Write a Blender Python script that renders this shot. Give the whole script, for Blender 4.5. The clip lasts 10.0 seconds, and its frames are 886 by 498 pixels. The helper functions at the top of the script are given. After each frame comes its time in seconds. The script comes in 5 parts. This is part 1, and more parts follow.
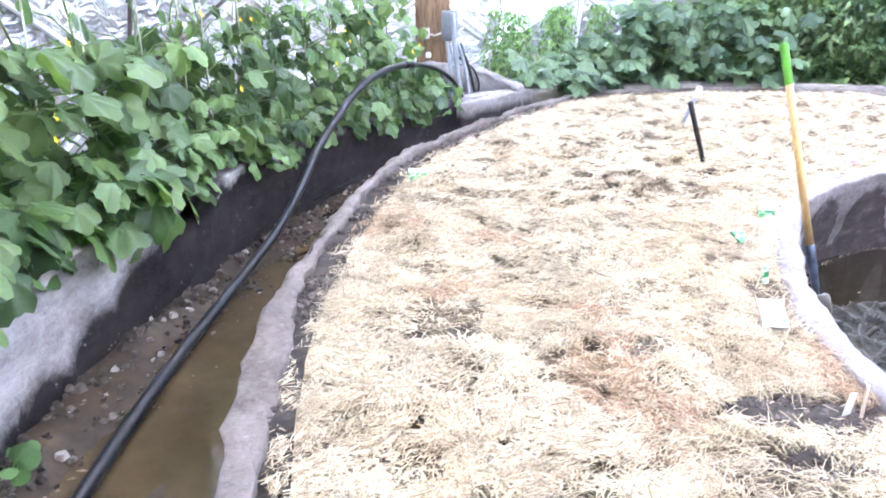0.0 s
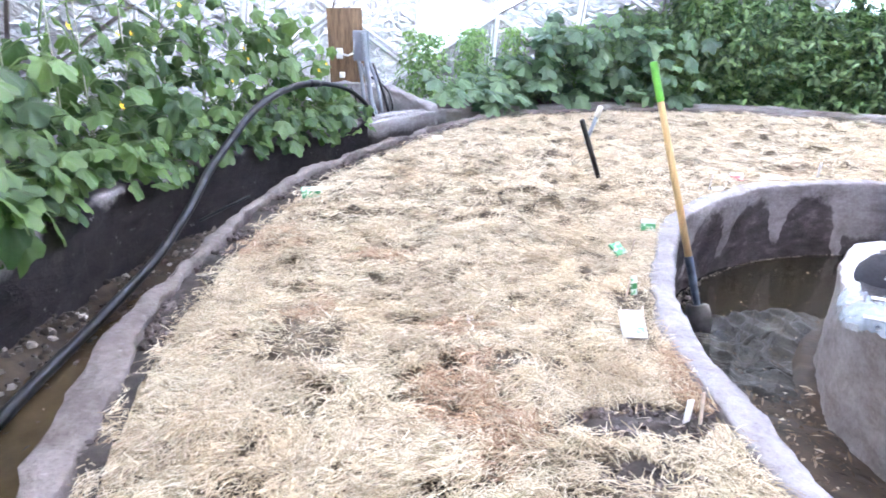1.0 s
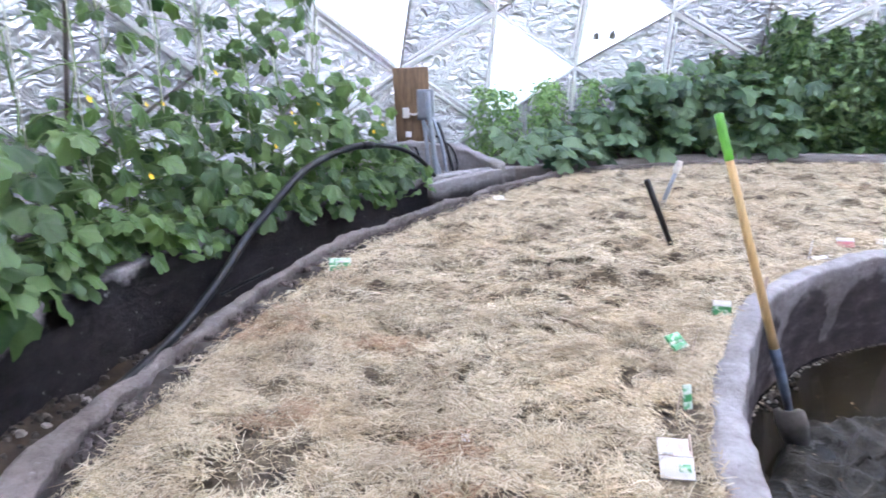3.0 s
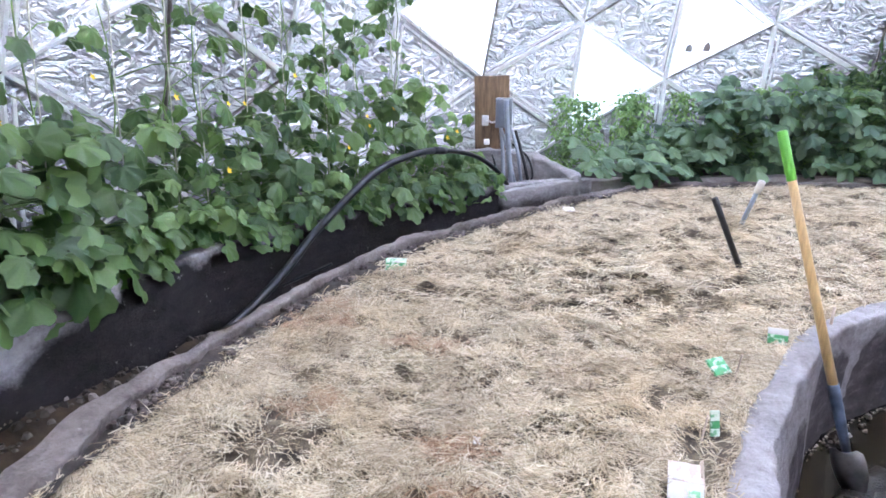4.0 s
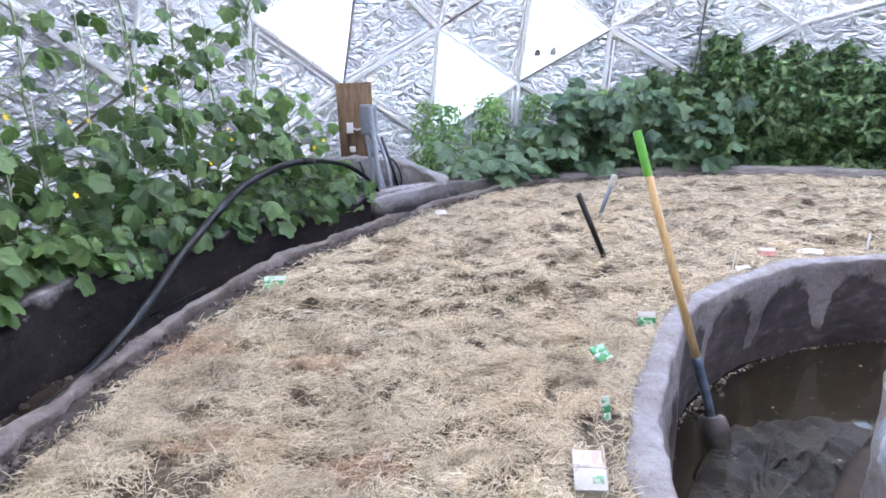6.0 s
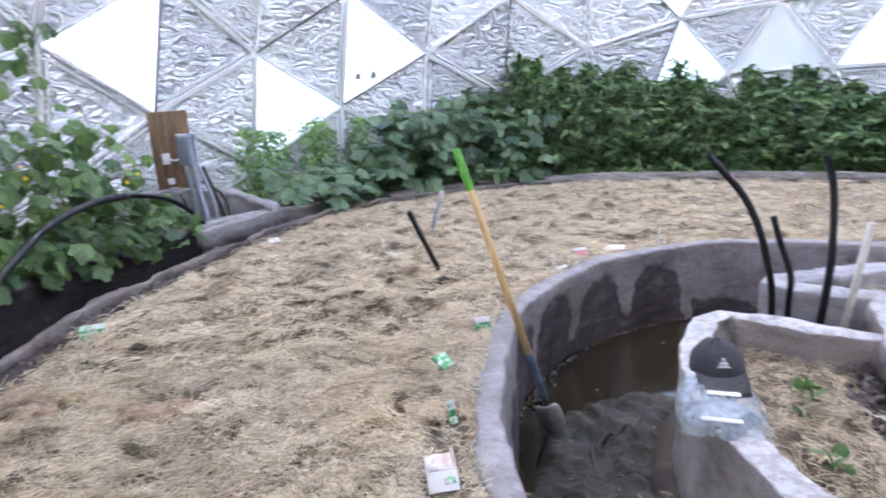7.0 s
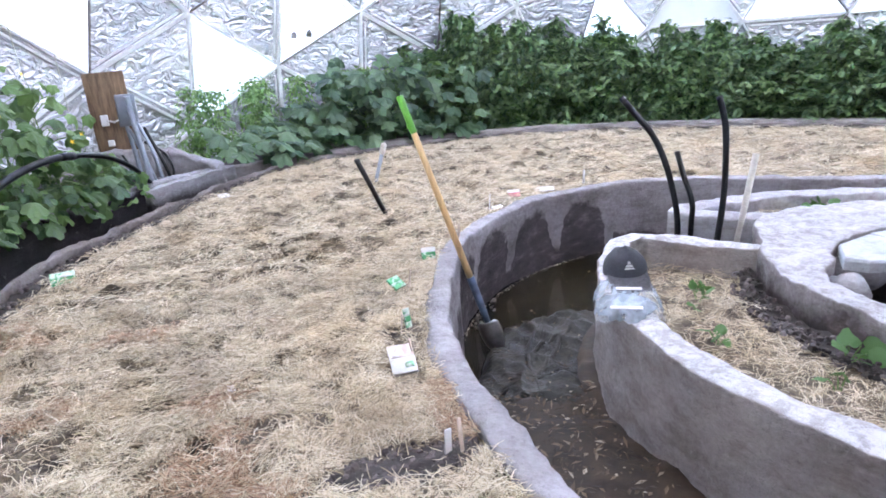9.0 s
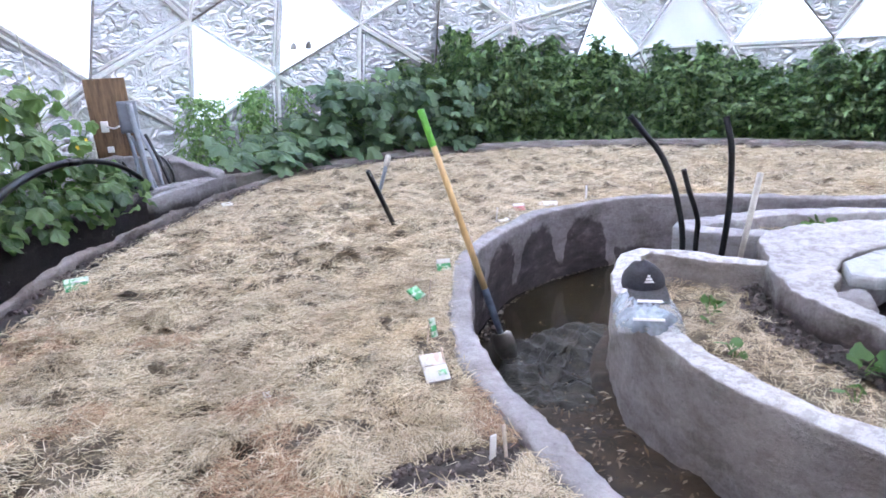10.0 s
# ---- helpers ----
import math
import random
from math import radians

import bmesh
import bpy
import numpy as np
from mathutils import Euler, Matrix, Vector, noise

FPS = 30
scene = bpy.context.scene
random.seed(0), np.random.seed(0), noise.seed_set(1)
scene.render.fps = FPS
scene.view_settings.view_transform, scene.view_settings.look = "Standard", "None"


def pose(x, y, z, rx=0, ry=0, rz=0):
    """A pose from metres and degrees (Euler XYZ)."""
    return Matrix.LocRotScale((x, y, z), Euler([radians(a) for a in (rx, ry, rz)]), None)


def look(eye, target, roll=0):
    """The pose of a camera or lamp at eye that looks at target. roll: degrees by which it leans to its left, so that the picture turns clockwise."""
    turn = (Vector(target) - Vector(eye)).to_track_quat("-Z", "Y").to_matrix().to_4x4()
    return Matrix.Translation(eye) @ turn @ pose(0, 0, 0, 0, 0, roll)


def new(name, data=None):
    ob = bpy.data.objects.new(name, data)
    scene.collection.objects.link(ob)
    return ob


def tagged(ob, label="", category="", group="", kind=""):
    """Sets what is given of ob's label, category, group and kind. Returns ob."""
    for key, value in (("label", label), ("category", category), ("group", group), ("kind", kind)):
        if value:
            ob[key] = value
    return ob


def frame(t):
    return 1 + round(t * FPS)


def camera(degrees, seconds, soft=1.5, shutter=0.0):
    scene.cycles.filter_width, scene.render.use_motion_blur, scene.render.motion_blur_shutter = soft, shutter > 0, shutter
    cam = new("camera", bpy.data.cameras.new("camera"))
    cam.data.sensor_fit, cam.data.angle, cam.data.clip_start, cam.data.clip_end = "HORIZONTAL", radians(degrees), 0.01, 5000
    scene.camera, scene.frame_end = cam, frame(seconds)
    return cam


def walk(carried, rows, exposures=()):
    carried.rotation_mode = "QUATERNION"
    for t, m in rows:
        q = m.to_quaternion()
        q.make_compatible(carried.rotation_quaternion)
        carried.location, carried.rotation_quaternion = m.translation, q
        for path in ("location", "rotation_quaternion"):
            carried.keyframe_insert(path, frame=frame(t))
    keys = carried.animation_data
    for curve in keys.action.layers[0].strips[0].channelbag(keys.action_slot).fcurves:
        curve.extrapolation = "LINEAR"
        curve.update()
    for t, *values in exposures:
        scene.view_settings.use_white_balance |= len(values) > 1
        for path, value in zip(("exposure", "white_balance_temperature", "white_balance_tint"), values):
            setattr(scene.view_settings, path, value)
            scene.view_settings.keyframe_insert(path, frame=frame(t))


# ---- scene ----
cam = camera(70.7, 10.0, soft=1.7, shutter=0.3)
PATH = [
    (0, (0.014, 0.047, 1.052), (0.024, 1.897, 0.292), 0.5),
    (0.5, (0.15, 0.018, 1.027), (0.21, 1.913, 0.391), 0.2),
    (1, (0.306, 0.074, 1.022), (0.496, 1.94, 0.328), 1.4),
    (1.5, (0.432, 0.147, 1.008), (0.681, 2.022, 0.358), 0.1),
    (2, (0.539, 0.329, 1.029), (0.741, 2.238, 0.468), 0.7),
    (2.5, (0.595, 0.466, 1.021), (0.721, 2.385, 0.47), 0.3),
    (3, (0.674, 0.499, 1.02), (0.546, 2.421, 0.482), -1.3),
    (3.2, (0.715, 0.51, 1.024), (0.47, 2.428, 0.513), -1.3),
    (4.3, (0.914, 0.472, 1.002), (0.501, 2.36, 0.489), 0.3),
    (4.5, (0.937, 0.466, 0.994), (0.608, 2.374, 0.49), 0.5),
    (5, (0.947, 0.458, 0.999), (0.822, 2.386, 0.482), 0.3),
    (6.3, (0.763, 0.501, 1.048), (0.864, 2.439, 0.562), -1.4),
    (6.5, (0.766, 0.491, 1.051), (0.966, 2.426, 0.589), -1.4),
    (7, (0.792, 0.443, 1.046), (1.314, 2.32, 0.592), -2.8),
    (7.5, (0.804, 0.375, 1.013), (1.632, 2.101, 0.436), -2.7),
    (8, (0.77, 0.247, 1.024), (1.555, 2.008, 0.491), 0.5),
    (8.5, (0.706, 0.098, 0.986), (1.327, 1.903, 0.391), -2.3),
    (9, (0.634, 0.092, 0.998), (1.321, 1.88, 0.422), -3.7),
    (9.5, (0.526, 0.112, 0.999), (1.22, 1.905, 0.447), -4.9),
    (10, (0.446, 0.117, 1.015), (1.194, 1.891, 0.475), -2.3),
]
walk(cam, [(t, look(eye, target, roll)) for t, eye, target, roll in PATH],
     [(0.0, 5.22, 6800, 15), (0.6, 4.96, 6800, 15), (1.1, 4.85, 6800, 15), (1.6, 4.75, 6800, 15), (2.2, 4.45, 6800, 15), (3.0, 4.25, 6800, 15), (4.5, 4.24, 6800, 15), (6.5, 4.05, 6800, 15), (7.5, 3.83, 6800, 15), (8.2, 3.95, 6800, 15), (8.6, 4.0, 6800, 15), (9.0, 4.2, 6800, 15), (9.5, 4.15, 6800, 15), (10.0, 4.12, 6800, 15)])

# ---- world and light ----
world = bpy.data.worlds.new("sky")
world.use_nodes = True
scene.world = world
_nt = world.node_tree
_sky = _nt.nodes.new("ShaderNodeTexSky")
_sky.sky_type = "NISHITA"
_sky.sun_disc = False
_sky.sun_elevation = radians(52)
_sky.sun_rotation = radians(200)
_nt.links.new(_sky.outputs["Color"], _nt.nodes["Background"].inputs["Color"])
_nt.nodes["Background"].inputs["Strength"].default_value = 0.15
_sun = bpy.data.lights.new("sun", "SUN")
_sun.energy, _sun.angle, _sun.color = 1.2, radians(25), (1.0, 0.98, 0.95)
_suno = new("sun", _sun)
_suno.matrix_world = look((0, 0, 20), (4.0 - 3.6 + 4.0, 9.0, 0))

# ---- materials ----


class Nodes:
    """A short way to write node materials."""

    def __init__(self, name):
        self.mat = bpy.data.materials.new(name)
        self.mat.use_nodes = True
        self.nt = self.mat.node_tree
        self.bsdf = self.nt.nodes["Principled BSDF"]
        self.out = self.nt.nodes["Material Output"]

    def add(self, kind, **sockets):
        n = self.nt.nodes.new(kind)
        for k, v in sockets.items():
            self.put(n, k.replace("_", " "), v)
        return n

    def put(self, n, key, v):
        if isinstance(v, bpy.types.NodeSocket):
            self.nt.links.new(v, n.inputs[key])
        else:
            n.inputs[key].default_value = v

    def set(self, **sockets):
        for k, v in sockets.items():
            self.put(self.bsdf, k.replace("_", " "), v)
        return self

    def coords(self, scale=(1, 1, 1), kind="Object"):
        tc = self.nt.nodes.new("ShaderNodeTexCoord")
        m = self.add("ShaderNodeMapping", Vector=tc.outputs[kind], Scale=scale)
        return m.outputs["Vector"]

    def noise(self, vec, scale, detail=5, rough=0.6):
        return self.add("ShaderNodeTexNoise", Vector=vec, Scale=scale, Detail=detail, Roughness=rough).outputs["Fac"]

    def ramp(self, fac, *stops):
        r = self.nt.nodes.new("ShaderNodeValToRGB")
        e = r.color_ramp.elements
        while len(e) < len(stops):
            e.new(0.5)
        for el, (p, c) in zip(e, stops):
            el.position = p
            el.color = (*c, 1) if isinstance(c, tuple) else (c, c, c, 1)
        self.nt.links.new(fac, r.inputs["Fac"])
        return r.outputs["Color"]

    def mix(self, fac, a, b, blend="MIX"):
        m = self.nt.nodes.new("ShaderNodeMix")
        m.data_type, m.blend_type = "RGBA", blend
        for key, v in (("Factor_Float", fac), ("A_Color", a), ("B_Color", b)):
            sock = next(x for x in m.inputs if x.identifier == key)
            if isinstance(v, bpy.types.NodeSocket):
                self.nt.links.new(v, sock)
            else:
                sock.default_value = (*v, 1) if isinstance(v, tuple) and len(v) == 3 else v
        return next(x for x in m.outputs if x.identifier == "Result_Color")

    def math(self, op, a, b=0.0, clamp=False):
        m = self.nt.nodes.new("ShaderNodeMath")
        m.operation, m.use_clamp = op, clamp
        for i, v in enumerate((a, b)):
            if isinstance(v, bpy.types.NodeSocket):
                self.nt.links.new(v, m.inputs[i])
            else:
                m.inputs[i].default_value = v
        return m.outputs[0]

    def bump(self, height, strength=0.4, dist=0.02):
        b = self.add("ShaderNodeBump", Height=height, Strength=strength, Distance=dist)
        self.put(self.bsdf, "Normal", b.outputs["Normal"])
        return self

    def random(self):
        return self.nt.nodes.new("ShaderNodeObjectInfo").outputs["Random"]

    def island(self):
        return self.nt.nodes.new("ShaderNodeNewGeometry").outputs["Random Per Island"]

    def height(self):
        g = self.nt.nodes.new("ShaderNodeNewGeometry")
        s = self.add("ShaderNodeSeparateXYZ", Vector=g.outputs["Position"])
        return s.outputs["Z"]


def concrete(name, lo, hi, damp=None, level=-0.2, spread=0.25, stain=(0.05, 0.043, 0.045), chalk=0.0, drips=None, pale_top=0.0, fall=0.0):
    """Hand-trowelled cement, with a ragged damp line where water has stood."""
    n = Nodes(name)
    v = n.coords()
    big, fine = n.noise(v, 2.2, 6, 0.65), n.noise(v, 38, 6, 0.7)
    col = n.ramp(n.math("ADD", n.math("MULTIPLY", big, 0.65), n.math("MULTIPLY", fine, 0.35)), (0.3, lo), (0.68, hi))
    pits = n.ramp(n.noise(v, 90, 3), (0.3, 0.45), (0.42, 1.0))
    col = n.mix(0.45, col, pits, "MULTIPLY")
    scuff = n.noise(n.coords((1, 1, 3.0)), 13, 6, 0.8)
    col = n.mix(n.ramp(scuff, (0.6, 0.0), (0.7, 0.35)), col, (0.52, 0.49, 0.48))
    blot = n.noise(n.coords((1, 1, 2.4)), 5.5, 8, 0.72)
    col = n.mix(0.8, col, n.ramp(blot, (0.34, (0.62, 0.58, 0.56)), (0.52, (1.0, 1.0, 1.0)), (0.7, (1.18, 1.18, 1.2))), "MULTIPLY")
    if pale_top:                            # upward faces mixed patchily towards pale grey
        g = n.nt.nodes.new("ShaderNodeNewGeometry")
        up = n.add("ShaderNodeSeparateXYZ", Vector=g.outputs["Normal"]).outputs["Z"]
        top_mask = n.math("MULTIPLY", n.ramp(up, (0.6, 0.0), (0.92, 1.0)), n.ramp(n.noise(v, 17, 8, 0.8), (0.44, 0.3), (0.54, 1.0)))
        col = n.mix(n.math("MULTIPLY", top_mask, pale_top), col, (0.66, 0.65, 0.67))
    if chalk:
        col = n.mix(n.math("MULTIPLY", n.ramp(n.noise(v, 4.5, 7, 0.75), (0.5, 0.0), (0.62, 1.0)), chalk), col, (0.62, 0.61, 0.62))
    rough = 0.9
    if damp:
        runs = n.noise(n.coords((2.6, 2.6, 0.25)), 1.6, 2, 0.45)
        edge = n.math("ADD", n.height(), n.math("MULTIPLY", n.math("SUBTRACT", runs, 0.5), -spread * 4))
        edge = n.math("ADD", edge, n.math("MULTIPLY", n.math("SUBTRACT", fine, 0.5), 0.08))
        if fall:                         # the dark part's upper edge drops towards low y
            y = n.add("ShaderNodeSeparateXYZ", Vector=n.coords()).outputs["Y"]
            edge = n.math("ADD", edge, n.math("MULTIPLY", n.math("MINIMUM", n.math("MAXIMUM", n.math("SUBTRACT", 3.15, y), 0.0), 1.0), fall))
        if drips:                        # rounded dark patches with pale cement runs between them
            tc = n.add("ShaderNodeSeparateXYZ", Vector=n.coords())
            bear = n.math("ARCTAN2", n.math("SUBTRACT", tc.outputs["Y"], 1.45), n.math("SUBTRACT", tc.outputs["X"], 3.75))
            along = n.add("ShaderNodeCombineXYZ", X=bear, Y=n.math("MULTIPLY", n.height(), 0.3)).outputs["Vector"]
            sway = n.math("MULTIPLY", n.math("SUBTRACT", n.noise(along, 9, 3, 0.6), 0.5), 0.55)
            turn = n.math("ADD", n.math("DIVIDE", n.math("SUBTRACT", bear, radians(105)), radians(drips)), sway)
            gap = n.math("PINGPONG", turn, 0.5)
            run = n.ramp(gap, (0.07, 1.0), (0.12, 0.0))
            arch = n.ramp(gap, (0.08, 1.0), (0.34, 0.0))
            edge = n.math("ADD", n.height(), n.math("ADD", n.math("MULTIPLY", run, spread), n.math("MULTIPLY", arch, 0.1)))
            edge = n.math("ADD", edge, n.math("MULTIPLY", n.math("SUBTRACT", n.noise(v, 6, 4, 0.6), 0.5), 0.2))
            edge = n.math("ADD", edge, n.math("MULTIPLY", n.math("SUBTRACT", fine, 0.5), 0.07))
            old = n.math("MULTIPLY", n.math("SUBTRACT", radians(98), bear), 6.0, clamp=True)   # the dry stretch
            edge = n.math("ADD", edge, n.math("MULTIPLY", old, 0.32))
            near = n.math("MULTIPLY", n.math("SUBTRACT", bear, radians(138)), 4.0, clamp=True)
            edge = n.math("ADD", edge, n.math("MULTIPLY", near, 0.24))
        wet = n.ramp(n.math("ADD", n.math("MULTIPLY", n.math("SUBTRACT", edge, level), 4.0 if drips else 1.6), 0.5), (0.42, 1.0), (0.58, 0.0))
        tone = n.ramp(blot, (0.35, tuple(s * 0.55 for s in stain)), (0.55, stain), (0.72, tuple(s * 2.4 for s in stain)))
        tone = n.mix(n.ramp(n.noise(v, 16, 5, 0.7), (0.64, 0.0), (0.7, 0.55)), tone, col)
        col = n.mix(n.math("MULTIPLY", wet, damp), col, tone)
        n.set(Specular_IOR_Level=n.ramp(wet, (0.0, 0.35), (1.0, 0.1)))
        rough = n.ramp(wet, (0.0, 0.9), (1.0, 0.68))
    n.set(Base_Color=col, Roughness=rough)
    n.bump(n.math("ADD", n.math("MULTIPLY", blot, 0.8), n.math("MULTIPLY", fine, 0.35)), 0.75, 0.035)
    return n.mat


def plain(name, colour, rough=0.6, metal=0.0, vary=0.25, scale=20.0, bump=0.15, transmission=0.0, stretch=(1, 1, 1)):
    n = Nodes(name)
    f = n.noise(n.coords(stretch), scale, 5)
    dark = tuple(c * (1 - vary) for c in colour)
    light = tuple(min(1.0, c * (1 + vary * 0.6)) for c in colour)
    n.set(Base_Color=n.ramp(f, (0.3, dark), (0.7, light)), Roughness=rough, Metallic=metal)
    if transmission:
        n.set(Transmission_Weight=transmission)
    if bump:
        n.bump(f, bump, 0.01)
    return n.mat


def leaf_mat(name, dark, light, gloss=0.45, by_island=False):
    n = Nodes(name)
    r = n.island() if by_island else n.random()
    v = n.coords()
    f = n.noise(v, 14, 4)
    k = n.math("ADD", n.math("MULTIPLY", r, 0.75), n.math("MULTIPLY", f, 0.25))
    col = n.ramp(k, (0.1, dark), (0.55, tuple((a + b) / 2 for a, b in zip(dark, light))), (0.95, light))
    n.set(Base_Color=col, Roughness=gloss)
    t = n.add("ShaderNodeBsdfTranslucent", Color=n.mix(1.0, col, (1.0, 1.1, 0.45), "MULTIPLY"))
    m = n.add("ShaderNodeMixShader", Fac=0.34)
    n.nt.links.new(n.bsdf.outputs[0], m.inputs[1])
    n.nt.links.new(t.outputs[0], m.inputs[2])
    n.nt.links.new(m.outputs[0], n.out.inputs["Surface"])
    n.bump(n.noise(v, 60, 3), 0.3, 0.004)
    return n.mat


M_RIM = concrete("pond cement", (0.135, 0.118, 0.122), (0.39, 0.358, 0.372), damp=0.95, level=-0.09, spread=0.24, drips=12.2, stain=(0.08, 0.067, 0.071), pale_top=0.15)
M_BED = concrete("bed cement", (0.165, 0.142, 0.132), (0.4, 0.36, 0.344), pale_top=0.7)
M_SEAT = concrete("seat cement", (0.17, 0.145, 0.14), (0.36, 0.335, 0.335), damp=0.85, level=-0.05, spread=0.05, pale_top=0.5, stain=(0.06, 0.043, 0.038))
M_BEDTOP = concrete("pale cement", (0.24, 0.225, 0.235), (0.46, 0.44, 0.46), chalk=0.5)
M_CURB = concrete("curb cement", (0.085, 0.066, 0.06), (0.29, 0.25, 0.24), damp=0.9, level=-0.02, spread=0.04, stain=(0.03, 0.023, 0.021))
# level darkens the wall to its top wherever y exceeds 3.15
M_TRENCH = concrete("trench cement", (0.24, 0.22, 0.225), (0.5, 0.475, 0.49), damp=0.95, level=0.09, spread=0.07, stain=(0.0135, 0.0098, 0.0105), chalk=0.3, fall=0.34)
M_EDGE = concrete("weathered wall edge", (0.2, 0.175, 0.165), (0.38, 0.345, 0.335))
M_BLOCK = concrete("block cement", (0.19, 0.175, 0.18), (0.37, 0.35, 0.36))
M_BLOCKFOOT = concrete("block cement with damp foot", (0.19, 0.175, 0.18), (0.37, 0.35, 0.36), damp=0.95, level=-0.05, spread=0.03, stain=(0.03, 0.024, 0.024))


def straw_ground():
    n = Nodes("straw litter")
    v = n.coords()
    a, b, c = n.noise(v, 1.6, 5, 0.6), n.noise(v, 9, 5, 0.7), n.noise(v, 120, 3)
    # dark soil tone, which also stands for shade in the straw's gaps
    col = n.ramp(b, (0.34, (0.055, 0.041, 0.031)), (0.52, (0.17, 0.13, 0.092)), (0.76, (0.4, 0.33, 0.23)))
    col = n.mix(n.ramp(a, (0.3, 0.35), (0.45, 0.0)), col, (0.08, 0.06, 0.045))
    col = n.mix(0.5, col, n.ramp(c, (0.3, 0.4), (0.7, 1.0)), "MULTIPLY")
    n.set(Base_Color=col, Roughness=0.95)
    n.bump(n.math("ADD", b, n.math("MULTIPLY", c, 0.5)), 0.9, 0.03)
    return n.mat


def straw_blades(name, tones, patchy=True):
    n = Nodes(name)
    col = n.ramp(n.island(), *tones)
    if patchy:
        v = n.coords()
        col = n.mix(n.ramp(n.noise(v, 3.2, 4, 0.6), (0.38, 0.6), (0.52, 0.0)), col, n.mix(1.0, col, (0.6, 0.56, 0.54), "MULTIPLY"))
        col = n.mix(n.ramp(n.noise(v, 1.3, 3), (0.5, 0.0), (0.64, 0.4)), col, n.mix(1.0, col, (0.96, 0.85, 0.7), "MULTIPLY"))
    n.set(Base_Color=col, Roughness=0.75)
    return n.mat


M_GROUND = straw_ground()
M_STRAW = straw_blades("dry straw", ((0.0, (0.2, 0.146, 0.095)), (0.2, (0.46, 0.356, 0.231)), (0.55, (0.66, 0.543, 0.384)), (1.0, (0.82, 0.722, 0.565))))
M_STRAW_RED = straw_blades("rusty straw", ((0.0, (0.19, 0.1, 0.06)), (0.5, (0.42, 0.26, 0.16)), (1.0, (0.58, 0.42, 0.29))), False)
M_SOIL = plain("dark soil", (0.049, 0.038, 0.035), 0.95, vary=0.5, scale=30, bump=0.8)
M_MUD = plain("pond mud", (0.05, 0.032, 0.019), 0.55, vary=0.6, scale=9, bump=0.8)
M_MUD.node_tree.nodes["Principled BSDF"].inputs["Specular IOR Level"].default_value = 0.25


def water_mat(name, colour):
    n = Nodes(name)
    v = n.coords()
    n.set(Base_Color=n.ramp(n.noise(v, 3.5, 6, 0.7), (0.35, tuple(c * 0.6 for c in colour)), (0.7, colour)), Roughness=0.06)
    n.bump(n.noise(v, 7, 3), 0.06, 0.01)
    return n.mat


M_WATER = water_mat("murky water", (0.029, 0.0225, 0.0125))
M_WATER_T = water_mat("muddy trench water", (0.11, 0.078, 0.042))


def tarp_mat():
    n = Nodes("muddy black plastic")
    v = n.coords()
    big, fine = n.noise(v, 3.2, 6, 0.7), n.noise(v, 40, 5, 0.7)
    col = n.ramp(big, (0.35, (0.022, 0.019, 0.015)), (0.52, (0.045, 0.039, 0.031)), (0.68, (0.1, 0.086, 0.066)))
    n.set(Base_Color=n.mix(0.6, col, n.ramp(fine, (0.3, 0.5), (0.7, 1.2)), "MULTIPLY"), Roughness=n.ramp(big, (0.35, 0.24), (0.65, 0.6)), Specular_IOR_Level=0.28)
    n.bump(n.math("ADD", n.noise(v, 14, 4), n.math("MULTIPLY", fine, 0.4)), 0.9, 0.025)
    return n.mat


M_TARP = tarp_mat()


def foil():
    n = Nodes("crinkled foil insulation")
    v = n.coords((1, 1, 1.7))
    w = n.add("ShaderNodeTexNoise", Vector=v, Scale=4.4, Detail=3, Roughness=0.5, Distortion=1.1).outputs["Fac"]
    w2 = n.add("ShaderNodeTexNoise", Vector=v, Scale=9.0, Detail=2, Roughness=0.5, Distortion=0.9).outputs["Fac"]
    crease = n.math("ABSOLUTE", n.math("SUBTRACT", w, 0.5))
    small = n.math("ABSOLUTE", n.math("SUBTRACT", w2, 0.5))
    f = n.noise(v, 26, 4)
    h = n.math("SUBTRACT", n.math("MULTIPLY", f, 0.02), n.math("ADD", n.math("MULTIPLY", crease, 1.5), n.math("MULTIPLY", small, 0.3)))
    # tone differs by panel, painting in the brightness of differing tilts
    col = n.ramp(n.math("ADD", n.math("MULTIPLY", n.random(), 0.55), n.math("MULTIPLY", f, 0.5)), (0.25, (0.72, 0.72, 0.76)), (0.62, (0.98, 0.98, 0.99)))
    n.set(Base_Color=col, Metallic=0.62, Roughness=n.ramp(f, (0.3, 0.1), (0.7, 0.2)))
    n.bump(h, 1.0, 0.11)
    return n.mat


def film(name="white translucent film", through_share=0.8):
    n = Nodes(name)
    f = n.noise(n.coords(), 3, 4)
    col = n.ramp(f, (0.3, (0.86, 0.87, 0.9)), (0.7, (0.93, 0.93, 0.94)))
    t = n.add("ShaderNodeBsdfTranslucent", Color=col)
    d = n.add("ShaderNodeBsdfDiffuse", Color=col)
    m = n.add("ShaderNodeMixShader", Fac=through_share)
    n.nt.links.new(d.outputs[0], m.inputs[1])
    n.nt.links.new(t.outputs[0], m.inputs[2])
    n.nt.links.new(m.outputs[0], n.out.inputs["Surface"])
    return n.mat


